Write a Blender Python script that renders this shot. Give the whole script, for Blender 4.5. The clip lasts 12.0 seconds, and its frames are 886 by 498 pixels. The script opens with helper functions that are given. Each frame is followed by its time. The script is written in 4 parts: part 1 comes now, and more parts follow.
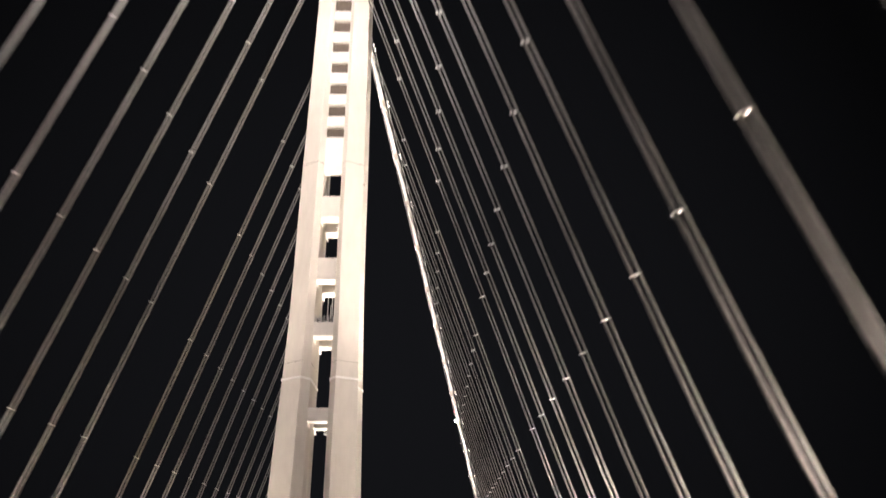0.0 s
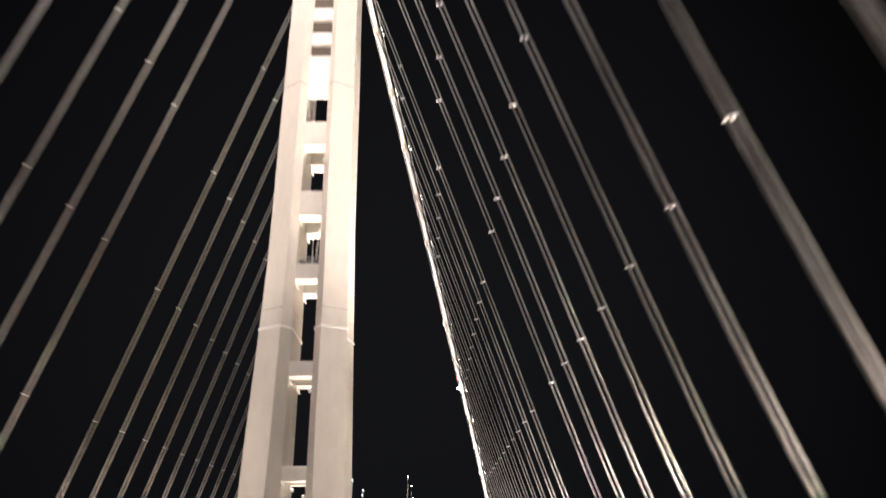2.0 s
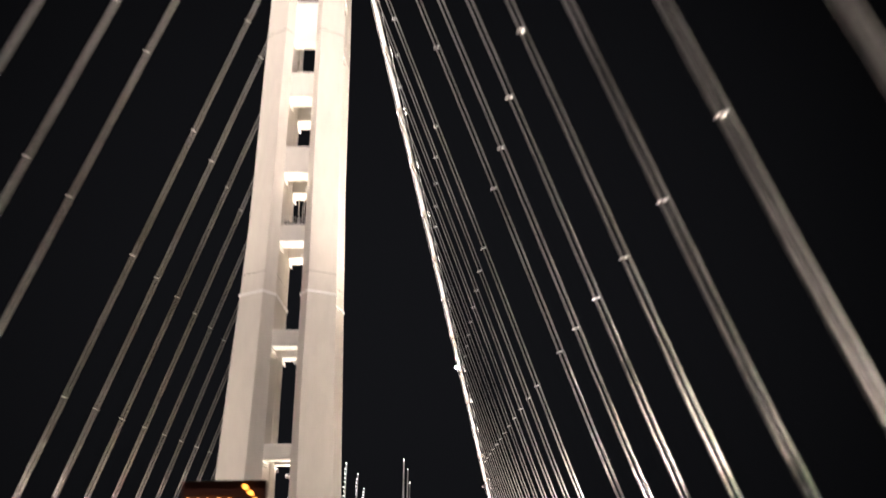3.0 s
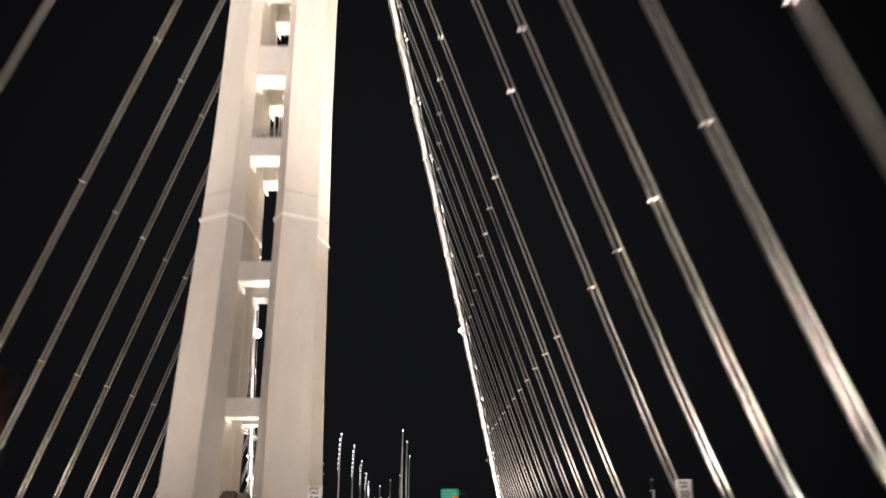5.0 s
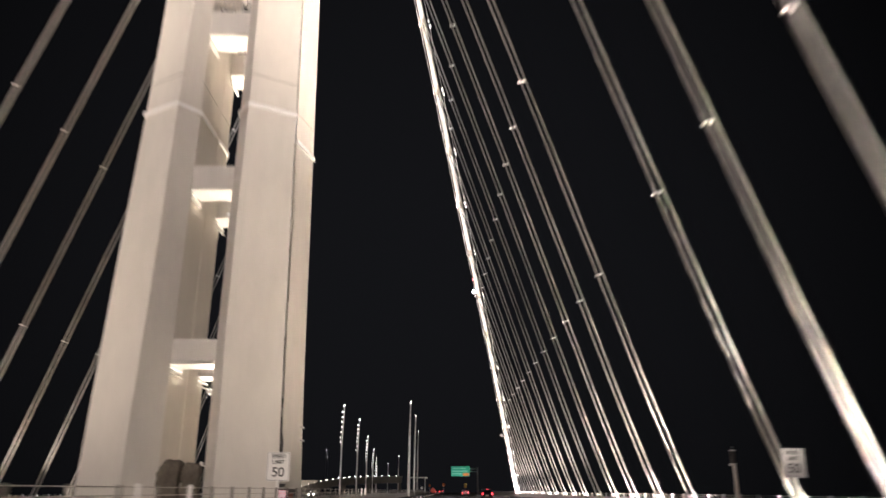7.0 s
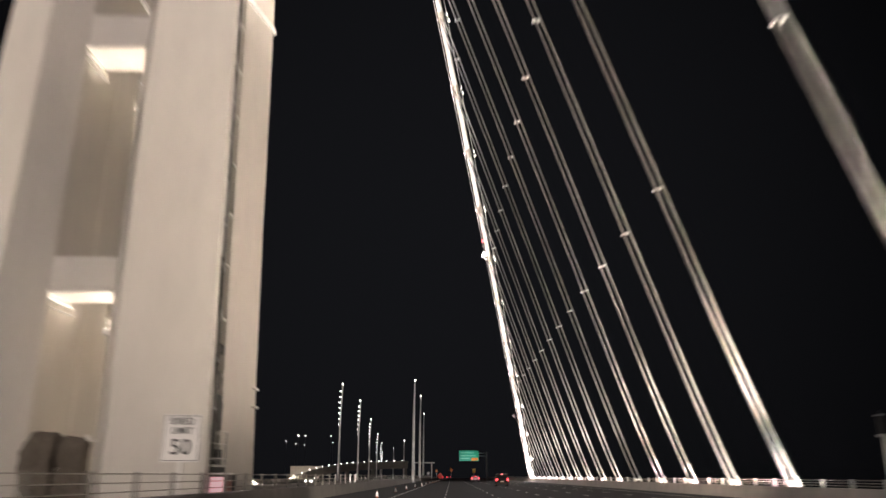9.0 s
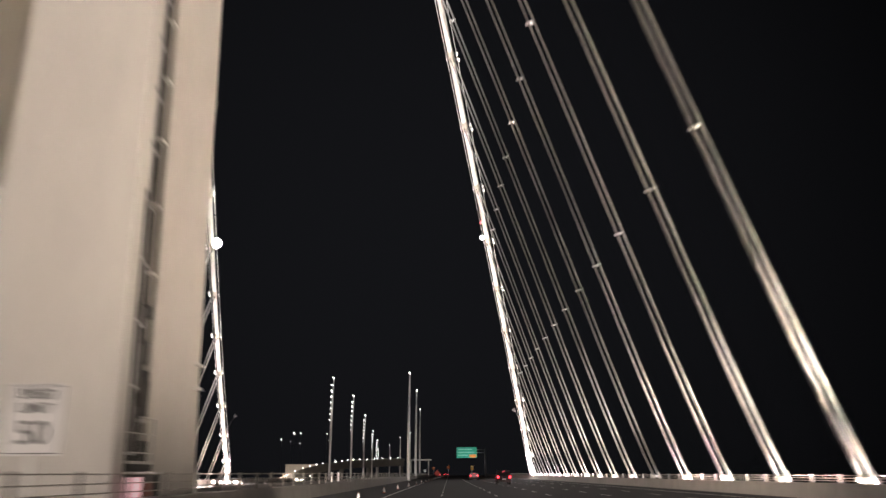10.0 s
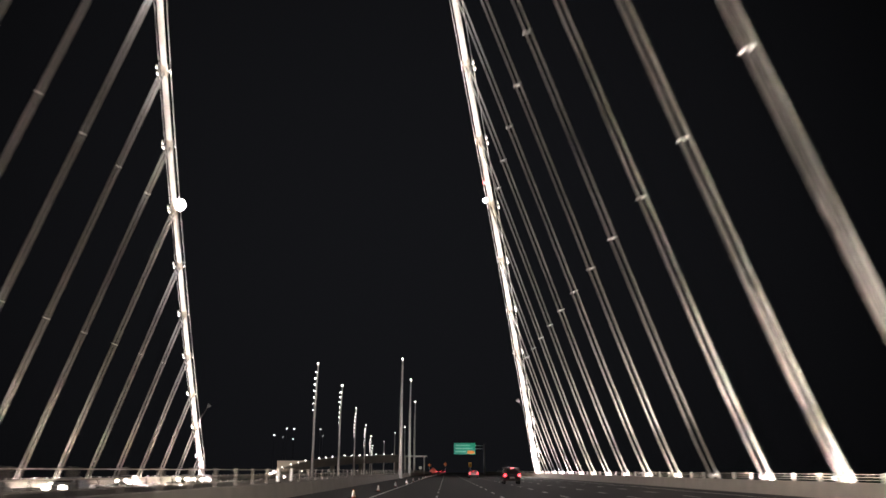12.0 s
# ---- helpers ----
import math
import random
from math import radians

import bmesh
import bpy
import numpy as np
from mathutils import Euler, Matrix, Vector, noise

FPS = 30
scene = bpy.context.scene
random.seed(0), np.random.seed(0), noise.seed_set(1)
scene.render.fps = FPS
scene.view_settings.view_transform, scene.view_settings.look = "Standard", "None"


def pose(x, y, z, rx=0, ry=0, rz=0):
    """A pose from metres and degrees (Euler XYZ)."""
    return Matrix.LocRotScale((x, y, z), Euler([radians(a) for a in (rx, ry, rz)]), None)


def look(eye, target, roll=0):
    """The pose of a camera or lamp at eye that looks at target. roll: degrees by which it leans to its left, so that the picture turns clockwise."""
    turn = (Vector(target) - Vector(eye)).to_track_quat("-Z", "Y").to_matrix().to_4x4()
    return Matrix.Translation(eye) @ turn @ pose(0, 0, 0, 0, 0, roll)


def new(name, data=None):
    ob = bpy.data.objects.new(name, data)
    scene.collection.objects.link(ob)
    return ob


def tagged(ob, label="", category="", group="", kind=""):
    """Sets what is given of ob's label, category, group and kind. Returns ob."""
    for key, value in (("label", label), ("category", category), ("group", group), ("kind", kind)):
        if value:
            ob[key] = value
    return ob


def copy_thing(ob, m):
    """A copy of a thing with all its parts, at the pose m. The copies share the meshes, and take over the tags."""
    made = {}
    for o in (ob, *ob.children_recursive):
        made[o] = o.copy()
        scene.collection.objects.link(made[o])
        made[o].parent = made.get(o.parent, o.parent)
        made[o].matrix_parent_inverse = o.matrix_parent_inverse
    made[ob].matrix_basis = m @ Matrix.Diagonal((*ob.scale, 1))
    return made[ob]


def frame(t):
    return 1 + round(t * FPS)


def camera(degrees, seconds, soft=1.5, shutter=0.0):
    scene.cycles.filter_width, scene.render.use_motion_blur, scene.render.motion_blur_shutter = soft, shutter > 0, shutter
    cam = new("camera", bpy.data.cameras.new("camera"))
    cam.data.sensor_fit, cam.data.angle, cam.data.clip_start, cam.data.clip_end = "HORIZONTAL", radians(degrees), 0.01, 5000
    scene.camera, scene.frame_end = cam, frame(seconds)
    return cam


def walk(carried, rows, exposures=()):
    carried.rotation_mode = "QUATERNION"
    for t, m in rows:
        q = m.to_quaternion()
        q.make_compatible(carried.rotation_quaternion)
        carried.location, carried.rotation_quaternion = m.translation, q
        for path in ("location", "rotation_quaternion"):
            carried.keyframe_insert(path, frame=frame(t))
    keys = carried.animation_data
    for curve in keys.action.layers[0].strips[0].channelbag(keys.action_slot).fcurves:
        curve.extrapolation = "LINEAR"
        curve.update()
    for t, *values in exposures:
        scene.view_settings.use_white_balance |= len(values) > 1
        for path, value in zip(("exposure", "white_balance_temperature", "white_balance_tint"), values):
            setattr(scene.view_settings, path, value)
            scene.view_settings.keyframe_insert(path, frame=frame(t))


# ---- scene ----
cam = camera(60.39, 12.0, soft=1.5, shutter=2.2)

# seconds, x, y, z, yaw, pitch, roll: a car in the left lanes of a level bridge deck, looking up
PATH = [
    (0.0, 0.156, -0.564, 1.449, -0.74, 23.11, -0.48),
    (0.5, 0.076, 3.790, 1.451, -0.68, 22.76, -0.42),
    (1.0, 0.033, 8.278, 1.449, -0.68, 22.53, -0.54),
    (1.5, 0.003, 12.790, 1.446, -0.61, 22.18, -0.62),
    (2.0, -0.008, 17.274, 1.448, -0.71, 21.68, -0.74),
    (2.5, 0.020, 21.808, 1.450, -0.80, 21.21, -0.77),
    (3.0, -0.026, 26.359, 1.456, -0.94, 20.68, -0.81),
    (5.0, 0.032, 43.557, 1.448, -0.70, 19.08, -0.21),
    (5.5, 0.028, 48.008, 1.449, -0.45, 18.58, -0.01),
    (6.0, 0.049, 52.563, 1.447, -0.25, 18.16, 0.19),
    (6.5, -0.003, 57.089, 1.454, -0.10, 17.87, 0.25),
    (7.0, -0.011, 61.475, 1.455, 0.17, 17.59, 0.32),
    (9.0, -0.172, 79.367, 1.454, 0.60, 16.59, 0.02),
    (9.5, -0.149, 83.960, 1.458, 0.54, 16.42, -0.17),
    (10.0, -0.110, 88.578, 1.471, 0.32, 16.41, -0.37),
    (10.5, -0.123, 93.156, 1.451, 0.23, 16.43, -0.30),
    (11.0, -0.088, 97.686, 1.451, 0.11, 16.47, -0.24),
    (11.5, -0.113, 102.284, 1.450, 0.09, 16.43, -0.15),
    (12.0, -0.105, 106.732, 1.453, 0.16, 16.22, -0.10),
]
walk(cam, [(t, pose(x, y, z, 90 + pitch, 0, yaw) @ pose(0, 0, 0, 0, 0, roll)) for t, x, y, z, yaw, pitch, roll in PATH],
     exposures=[(0.0, 0.0), (12.0, 0.0)])

# ---------------------------------------------------------------- plan
XT, YT = -17.17, 118.0          # the tower's axis
EYE, TILT, LEAN_X = 1.45, 0.0131, 0.0060  # the hanger planes lean by the decks' common crossfall
X_BASE, Z_BASE, SLOPE = 20.66, 0.588, 0.330
DECK_S = -0.6                   # the opposite roadway lies a little lower
SPANS = [k for k in range(-11, 17) if k != 0]


def bow(z):
    """The tower and the cables stand a little out of plumb above mid-height."""
    return 0.008 * max(0.0, z - 50.0)


def lean(x, y, z):
    return Vector((x - LEAN_X * (z - EYE) + bow(z), y, z + TILT * x))


def on_plane(side, y, z):
    """A point of the hanger plane of one side (1: this roadway's outer edge, -1: the other's)."""
    x = X_BASE - SLOPE * (z - Z_BASE)
    return lean(x if side > 0 else 2 * XT - x, y, z)


def cable_height(u):
    if u >= 0:
        return 109.47 - 0.7423 * u + 0.0005686 * u * u
    return 4.0 + 105.47 * (1 + u / 385.0) ** 2


# ---------------------------------------------------------------- night sky and lamps
world = bpy.data.worlds.new("night")
scene.world = world
world.use_nodes = True
back = world.node_tree.nodes["Background"]
# a faint glow of the city beyond the bridge's far end, fading away from it
coord, toward, fade = (world.node_tree.nodes.new(n) for n in ("ShaderNodeTexCoord", "ShaderNodeVectorMath", "ShaderNodeValToRGB"))
toward.operation = "DOT_PRODUCT"
toward.inputs[1].default_value = Vector((-0.06, 0.955, 0.27)).normalized()
world.node_tree.links.new(coord.outputs["Generated"], toward.inputs[0])
world.node_tree.links.new(toward.outputs["Value"], fade.inputs[0])
world.node_tree.links.new(fade.outputs[0], back.inputs[0])
for e, z, c in ((fade.color_ramp.elements[0], 0.78, (0.0016, 0.0016, 0.0018)), (fade.color_ramp.elements[1], 1.0, (0.0067, 0.0069, 0.0083))):
    e.position, e.color = z, (*c, 1)
mid_haze = fade.color_ramp.elements.new(0.91)
mid_haze.color = (0.0047, 0.0048, 0.0057, 1)
back.inputs[1].default_value = 1.0

WARM = (1.0, 0.83, 0.69)
PALE = (1.0, 0.84, 0.735)


def spot(name, eye, target, watts, degrees, blend, colour=WARM, radius=0.3):
    d = bpy.data.lights.new(name, "SPOT")
    d.energy, d.color, d.spot_size, d.spot_blend, d.shadow_soft_size = watts, colour, radians(degrees), blend, radius
    ob = new(name, d)
    ob.matrix_world = look(eye, target)
    return ob


def strip(name, side, y0, y1, watts):
    """The row of uplights in the trough behind a barrier."""
    d = bpy.data.lights.new(name, "AREA")
    d.shape, d.size, d.size_y, d.energy, d.color = "RECTANGLE", 0.16, y1 - y0, watts, PALE
    d.spread = radians(84)
    ob = new(name, d)
    p = on_plane(side, (y0 + y1) / 2, Z_BASE - 0.35)
    p.x -= 0.05 * side
    ob.matrix_world = Matrix.Translation(p) @ Matrix.Rotation(-side * 0.32 + math.pi, 4, "Y")
    return ob


FLOOD = 0.76
for sx in (1, -1):
    # a bank of narrow floods stepped up the near faces, a wide one for the foot, cross light on the outer faces, the far faces
    for aim, watts in ((52, 150000), (76, 420000), (100, 600000), (124, 380000)):
        spot("tower_flood", (XT + 5.0 * sx, YT - 230, -0.8), (XT + 2.5 * sx, YT - 5, aim), watts * FLOOD, 16, 1.0)
    spot("tower_flood_low", (XT + 5.0 * sx, YT - 47, -1.0), (XT + 1.5 * sx, YT - 5, 12), 11500 * FLOOD, 64, 1.0)
    spot("tower_flood_side", (XT + 38.0 * sx, YT - 6, 1.2), (XT + 5.0 * sx, YT + 2, 24), 60000 * FLOOD, 76, 1.0)
    spot("tower_flood_side", (XT + 38.0 * sx, YT + 1, 1.2), (XT + 5.0 * sx, YT + 1, 58), 250000 * FLOOD, 46, 1.0)
    spot("tower_flood_far", (XT + 5.0 * sx, YT + 28, -0.8), (XT + 2.0 * sx, YT + 4, 70), 220000 * FLOOD, 60, 1.0)
# lamps fixed between the legs close under each crossbeam, turned up at its underside
BEAMS = [(-1.6, 0.6), (9.63, 11.52), (22.5, 24.6), (35.6, 37.9), (44.9, 48.8), (56.0, 60.0), (64.6, 71.5), (73.6, 75.8), (78.2, 80.4),
         (82.8, 85.0), (87.4, 89.6), (92.0, 94.1), (96.9, 99.0), (102.1, 104.1), (106.2, 112.0)]
for z0, z1 in BEAMS[1:6]:
    for y in (-3.0, 3.0):
        spot("beam_uplight", (XT + 0.1, YT + y, z0 - 1.9), (XT, YT + y, z0 + 3), 460 * FLOOD, 150, 1.0, WARM, 0.3)
# lamps on the platforms, turned up at the face of the beam above
for z0, watts in ((44.9, 2600), (56.0, 2400), (64.6, 2000)):
    spot("platform_uplight", (XT, YT - 5.6, z0 - 5.5), (XT, YT - 4.1, z0 + 2.5), watts * FLOOD, 70, 1.0, WARM, 0.2)
for side in (1, -1):
    for y0, y1, share in ((2, 62, 1.0), (62, 73, 0.4), (73, 104, 1.0), (107, 113, 0.9), (123, 163, 0.88), (173, 285, 0.44)):
        strip("barrier_uplight", side, y0, y1, (330.0 if side > 0 else 190.0) * share * (y1 - y0))
# fixed unseen lamps added along the lane, standing in for the camera car's headlights
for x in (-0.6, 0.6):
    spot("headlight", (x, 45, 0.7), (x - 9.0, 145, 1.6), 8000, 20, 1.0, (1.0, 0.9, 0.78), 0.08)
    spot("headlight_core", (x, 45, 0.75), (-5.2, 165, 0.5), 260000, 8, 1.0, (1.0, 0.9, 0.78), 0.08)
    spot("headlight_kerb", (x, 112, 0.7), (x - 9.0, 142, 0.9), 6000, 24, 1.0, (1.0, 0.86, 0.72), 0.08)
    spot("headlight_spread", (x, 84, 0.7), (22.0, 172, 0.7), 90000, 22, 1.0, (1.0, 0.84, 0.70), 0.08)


# ---------------------------------------------------------------- materials
def surface(name, base, rough=0.6, metal=0.0, spread=0.25, grain=18.0, stain=0.6, bump=0.15, stretch=(1, 1, 1), island=0.0, depth=0.01):
    """A painted, cast or rolled surface: two scales of variation in colour and gloss, fine relief."""
    m = bpy.data.materials.new(name)
    m.use_nodes = True
    n, k = m.node_tree.nodes, m.node_tree.links
    p = n["Principled BSDF"]
    p.inputs["Metallic"].default_value = metal
    co = n.new("ShaderNodeTexCoord")
    mp = n.new("ShaderNodeMapping")
    mp.inputs["Scale"].default_value = stretch
    k.new(co.outputs["Object"], mp.inputs["Vector"])
    big, fine = n.new("ShaderNodeTexNoise"), n.new("ShaderNodeTexNoise")
    for tex, scale, detail in ((big, stain, 6), (fine, grain, 4)):
        tex.inputs["Scale"].default_value, tex.inputs["Detail"].default_value = scale, detail
        k.new(mp.outputs[0], tex.inputs["Vector"])
    mix = n.new("ShaderNodeMath")
    mix.operation = "MULTIPLY_ADD"
    k.new(big.outputs["Fac"], mix.inputs[0])
    mix.inputs[1].default_value = 0.65
    low = n.new("ShaderNodeMath")
    low.operation = "MULTIPLY"
    low.inputs[1].default_value = 0.35
    k.new(fine.outputs["Fac"], low.inputs[0])
    k.new(low.outputs[0], mix.inputs[2])
    value = mix.outputs[0]
    if island:
        info = n.new("ShaderNodeObjectInfo")
        add = n.new("ShaderNodeMath")
        add.operation = "MULTIPLY_ADD"
        k.new(info.outputs["Random"], add.inputs[0])
        add.inputs[1].default_value = island
        k.new(value, add.inputs[2])
        value = add.outputs[0]
    ramp = n.new("ShaderNodeMapRange")
    k.new(value, ramp.inputs["Value"])
    ramp.inputs["From Min"].default_value, ramp.inputs["From Max"].default_value = 0.3, 0.7 + island
    ramp.inputs["To Min"].default_value, ramp.inputs["To Max"].default_value = 1 - spread, 1 + spread
    tint = n.new("ShaderNodeVectorMath")
    tint.operation = "SCALE"
    tint.inputs[0].default_value = base
    k.new(ramp.outputs[0], tint.inputs["Scale"])
    k.new(tint.outputs[0], p.inputs["Base Color"])
    gloss = n.new("ShaderNodeMapRange")
    k.new(fine.outputs["Fac"], gloss.inputs["Value"])
    gloss.inputs["To Min"].default_value, gloss.inputs["To Max"].default_value = max(rough - 0.12, 0.05), min(rough + 0.12, 1)
    k.new(gloss.outputs[0], p.inputs["Roughness"])
    if bump:
        b = n.new("ShaderNodeBump")
        b.inputs["Strength"].default_value, b.inputs["Distance"].default_value = bump, depth
        k.new(fine.outputs["Fac"], b.inputs["Height"])
        k.new(b.outputs[0], p.inputs["Normal"])
    return m


def lamp_glow(name, colour, strength):
    m = bpy.data.materials.new(name)
    m.use_nodes = True
    p = m.node_tree.nodes["Principled BSDF"]
    p.inputs["Base Color"].default_value = (0.8, 0.8, 0.8, 1)
    p.inputs["Emission Color"].default_value = (*colour, 1)
    p.inputs["Emission Strength"].default_value = strength
    return m


TOWER_PAINT = surface("tower_paint", (0.70, 0.665, 0.61), 0.55, spread=0.11, grain=1.1, stain=0.16, bump=0.05, stretch=(1, 1, 0.35))
# ledge bands: the light they catch from below is put into this white
LIT_WHITE = surface("lit_white", (0.93, 0.92, 0.90), 0.4, spread=0.03, grain=8, bump=0.03)
# paler tower paint: the upper crossbeams' extra brightness is put into the colour
LIT_BEAM_PAINT = surface("lit_beam_paint", (0.80, 0.78, 0.74), 0.45, spread=0.05, grain=8, bump=0.05)
# dark joint colour, also painting the shadow above the lower ledge at 31.3
SEAM_SHADE = surface("seam_shade", (0.28, 0.255, 0.225), 0.7, spread=0.2)
CABLE_PAINT = surface("cable_wrap", (0.72, 0.70, 0.65), 0.5, spread=0.12, grain=30, stain=1.5, bump=0.2)
BAND_STEEL = surface("band_steel", (0.38, 0.34, 0.28), 0.55, 0.2, spread=0.3, grain=12, stain=2.0, bump=0.3)
ROPE = surface("rope_strands", (0.19, 0.184, 0.176), 0.78, spread=0.3, grain=26, stain=2.0, bump=0.05, stretch=(3, 3, 0.5), island=0.2)
GALV = surface("galvanised", (0.50, 0.50, 0.50), 0.42, 0.6, spread=0.2, grain=40, stain=4)
CLAMP_WHITE = surface("clamp_white", (0.86, 0.84, 0.81), 0.4, spread=0.06, grain=20, stain=3)
WHITE_STEEL = surface("white_steel", (0.76, 0.74, 0.70), 0.45, spread=0.12, grain=20, stain=3)
POST_GREY = surface("weathered_post", (0.13, 0.122, 0.115), 0.7, 0.1, spread=0.3, grain=20, stain=3, island=0.3)
DARK_STEEL = surface("dark_steel", (0.07, 0.065, 0.06), 0.5, 0.3, spread=0.3)
POST_STEEL = surface("post_steel", (0.20, 0.186, 0.168), 0.6, 0.1, spread=0.3, grain=20, stain=3, island=0.25)
RAIL_GREY = surface("rail_grey", (0.48, 0.44, 0.39), 0.6, 0.1, spread=0.3, grain=20, stain=3, island=0.25)
CONCRETE = surface("barrier_concrete", (0.42, 0.39, 0.35), 0.85, spread=0.22, grain=14, stain=0.5, bump=0.4, island=0.12)
RAMP_CONCRETE = surface("ramp_concrete", (0.17, 0.158, 0.142), 0.85, spread=0.25, grain=6, stain=0.3, bump=0.3)
ASPHALT = surface("asphalt", (0.034, 0.033, 0.032), 0.85, spread=0.35, grain=60, stain=0.12, bump=0.6, stretch=(1, 0.15, 1))
LINE_PAINT = surface("line_paint", (0.72, 0.71, 0.66), 0.6, spread=0.25, grain=30, stain=6, island=0.2)
WATER = surface("water", (0.008, 0.01, 0.012), 0.15, spread=0.4, grain=0.4, stain=0.02, bump=0.5, depth=0.3)
HILLSIDE = surface("hillside", (0.03, 0.035, 0.022), 0.95, spread=0.5, grain=0.2, stain=0.02, bump=0.8, depth=2.0)
SIGN_WHITE = surface("sign_white", (0.80, 0.78, 0.76), 0.4, spread=0.06, grain=10, bump=0.0)
SIGN_BLACK = surface("sign_black", (0.015, 0.015, 0.015), 0.5, spread=0.1, bump=0.0)
GREEN_SHEET = surface("green_sheet", (0.02, 0.33, 0.22), 0.45, spread=0.1, bump=0.0)
ORANGE_SHEET = surface("orange_sheet", (0.85, 0.22, 0.02), 0.45, spread=0.1, bump=0.0)
SIGN_TEXT = surface("faded_sign_text", (0.22, 0.55, 0.44), 0.5, spread=0.1, bump=0.0)
BOARD_BROWN = surface("board_brown", (0.13, 0.045, 0.03), 0.5, spread=0.2, bump=0.0)
RED_SHEET = surface("red_sheet", (0.80, 0.09, 0.05), 0.45, spread=0.1, bump=0.0)
YELLOW_SHEET = surface("yellow_sheet", (0.85, 0.48, 0.02), 0.45, spread=0.1, bump=0.0)
ORANGE_PLASTIC = surface("orange_plastic", (0.42, 0.085, 0.015), 0.5, spread=0.15, grain=20)
RUBBER = surface("rubber", (0.02, 0.02, 0.02), 0.8, spread=0.2)
CAR_PAINT = surface("car_paint", (0.03, 0.03, 0.035), 0.25, 0.2, spread=0.1, bump=0.0)
CAR_SILVER = surface("silver_car_paint", (0.35, 0.35, 0.36), 0.3, 0.5, spread=0.1, bump=0.0)
CAR_GLASS = surface("tinted_glass", (0.015, 0.015, 0.018), 0.08, spread=0.1, bump=0.0)
LAMP_WHITE = lamp_glow("white_lamp", (1.0, 0.93, 0.82), 9.0)
LAMP_FLOOD = lamp_glow("flood_lamp", (1.0, 0.96, 0.9), 60.0)
LAMP_POLE = lamp_glow("pole_lamp", (1.0, 0.95, 0.88), 9.0)
LAMP_PAD = lamp_glow("uplight_lens", (1.0, 0.95, 0.88), 5.0)
LAMP_RED = lamp_glow("red_lamp", (1.0, 0.03, 0.05), 6.0)
LAMP_AMBER = lamp_glow("amber_lamp", (1.0, 0.40, 0.05), 4.0)
LAMP_HEAD = lamp_glow("head_lamp", (1.0, 0.88, 0.72), 30.0)


# ---------------------------------------------------------------- mesh helpers
def link(name, bm, material, parent=None, label=""):
    me = bpy.data.meshes.new(name)
    bm.normal_update()
    bm.to_mesh(me)
    bm.free()
    me.materials.append(material)
    ob = new(name, me)
    if parent:
        ob.parent = parent
    return tagged(ob, label)


def part(name, bm, material, parent, label=""):
    return link(name, bm, material, parent, label)


def share(name, me, parent, m):
    """Another object on a mesh that exists."""
    ob = new(name, me)
    ob.parent = parent
    ob.matrix_basis = m
    return ob


def thing(name, at, label, category, group="", kind=""):
    ob = new(name)
    ob.empty_display_size = 0.2
    ob.location = at
    return tagged(ob, label, category, group, kind)


def block(bm, x0, x1, y0, y1, z0, z1, bevel=0.0):
    got = bmesh.ops.create_cube(bm, size=1, matrix=Matrix.LocRotScale(((x0 + x1) / 2, (y0 + y1) / 2, (z0 + z1) / 2), None, (x1 - x0, y1 - y0, z1 - z0)))
    if bevel:
        edges = list({e for v in got["verts"] for e in v.link_edges})
        bmesh.ops.bevel(bm, geom=edges, offset=bevel, segments=2, affect="EDGES", profile=0.5)
    return bm


def boxed(*a, **k):
    return block(bmesh.new(), *a, **k)


def tube(bm, points, radius, sides=8, caps=True):
    """A round bar through points; radius may be a list."""
    points = [Vector(p) for p in points]
    radii = radius if isinstance(radius, (list, tuple)) else [radius] * len(points)
    rings = []
    for i, p in enumerate(points):
        way = (points[min(i + 1, len(points) - 1)] - points[max(i - 1, 0)]).normalized()
        a = way.cross(Vector((0, 0, 1)) if abs(way.z) < 0.95 else Vector((0, 1, 0))).normalized()
        b = way.cross(a)
        rings.append([bm.verts.new(p + radii[i] * (math.cos(2 * math.pi * s / sides) * a + math.sin(2 * math.pi * s / sides) * b)) for s in range(sides)])
    for r, q in zip(rings, rings[1:]):
        for s in range(sides):
            f = bm.faces.new((r[s], r[(s + 1) % sides], q[(s + 1) % sides], q[s]))
            f.smooth = True
    if caps:
        bm.faces.new(rings[0])
        bm.faces.new(rings[-1][::-1])
    bmesh.ops.recalc_face_normals(bm, faces=bm.faces)
    return bm


def rod(points, radius, sides=8):
    return tube(bmesh.new(), points, radius, sides)


def loft(sections, closed=True):
    """A solid through outlines of equal length."""
    bm = bmesh.new()
    rings = [[bm.verts.new(p) for p in s] for s in sections]
    n = len(rings[0])
    for r, q in zip(rings, rings[1:]):
        for s in range(n):
            bm.faces.new((r[s], r[(s + 1) % n], q[(s + 1) % n], q[s]))
    if closed:
        bm.faces.new(rings[0])
        bm.faces.new(rings[-1][::-1])
    bmesh.ops.recalc_face_normals(bm, faces=bm.faces)
    return bm


def ball(bm, at, radius, squash=(1, 1, 1), u=12, v=8):
    got = bmesh.ops.create_uvsphere(bm, u_segments=u, v_segments=v, radius=radius, matrix=Matrix.Translation(at) @ Matrix.Diagonal((*squash, 1)))
    for vert in got["verts"]:
        for face in vert.link_faces:
            face.smooth = True
    return bm


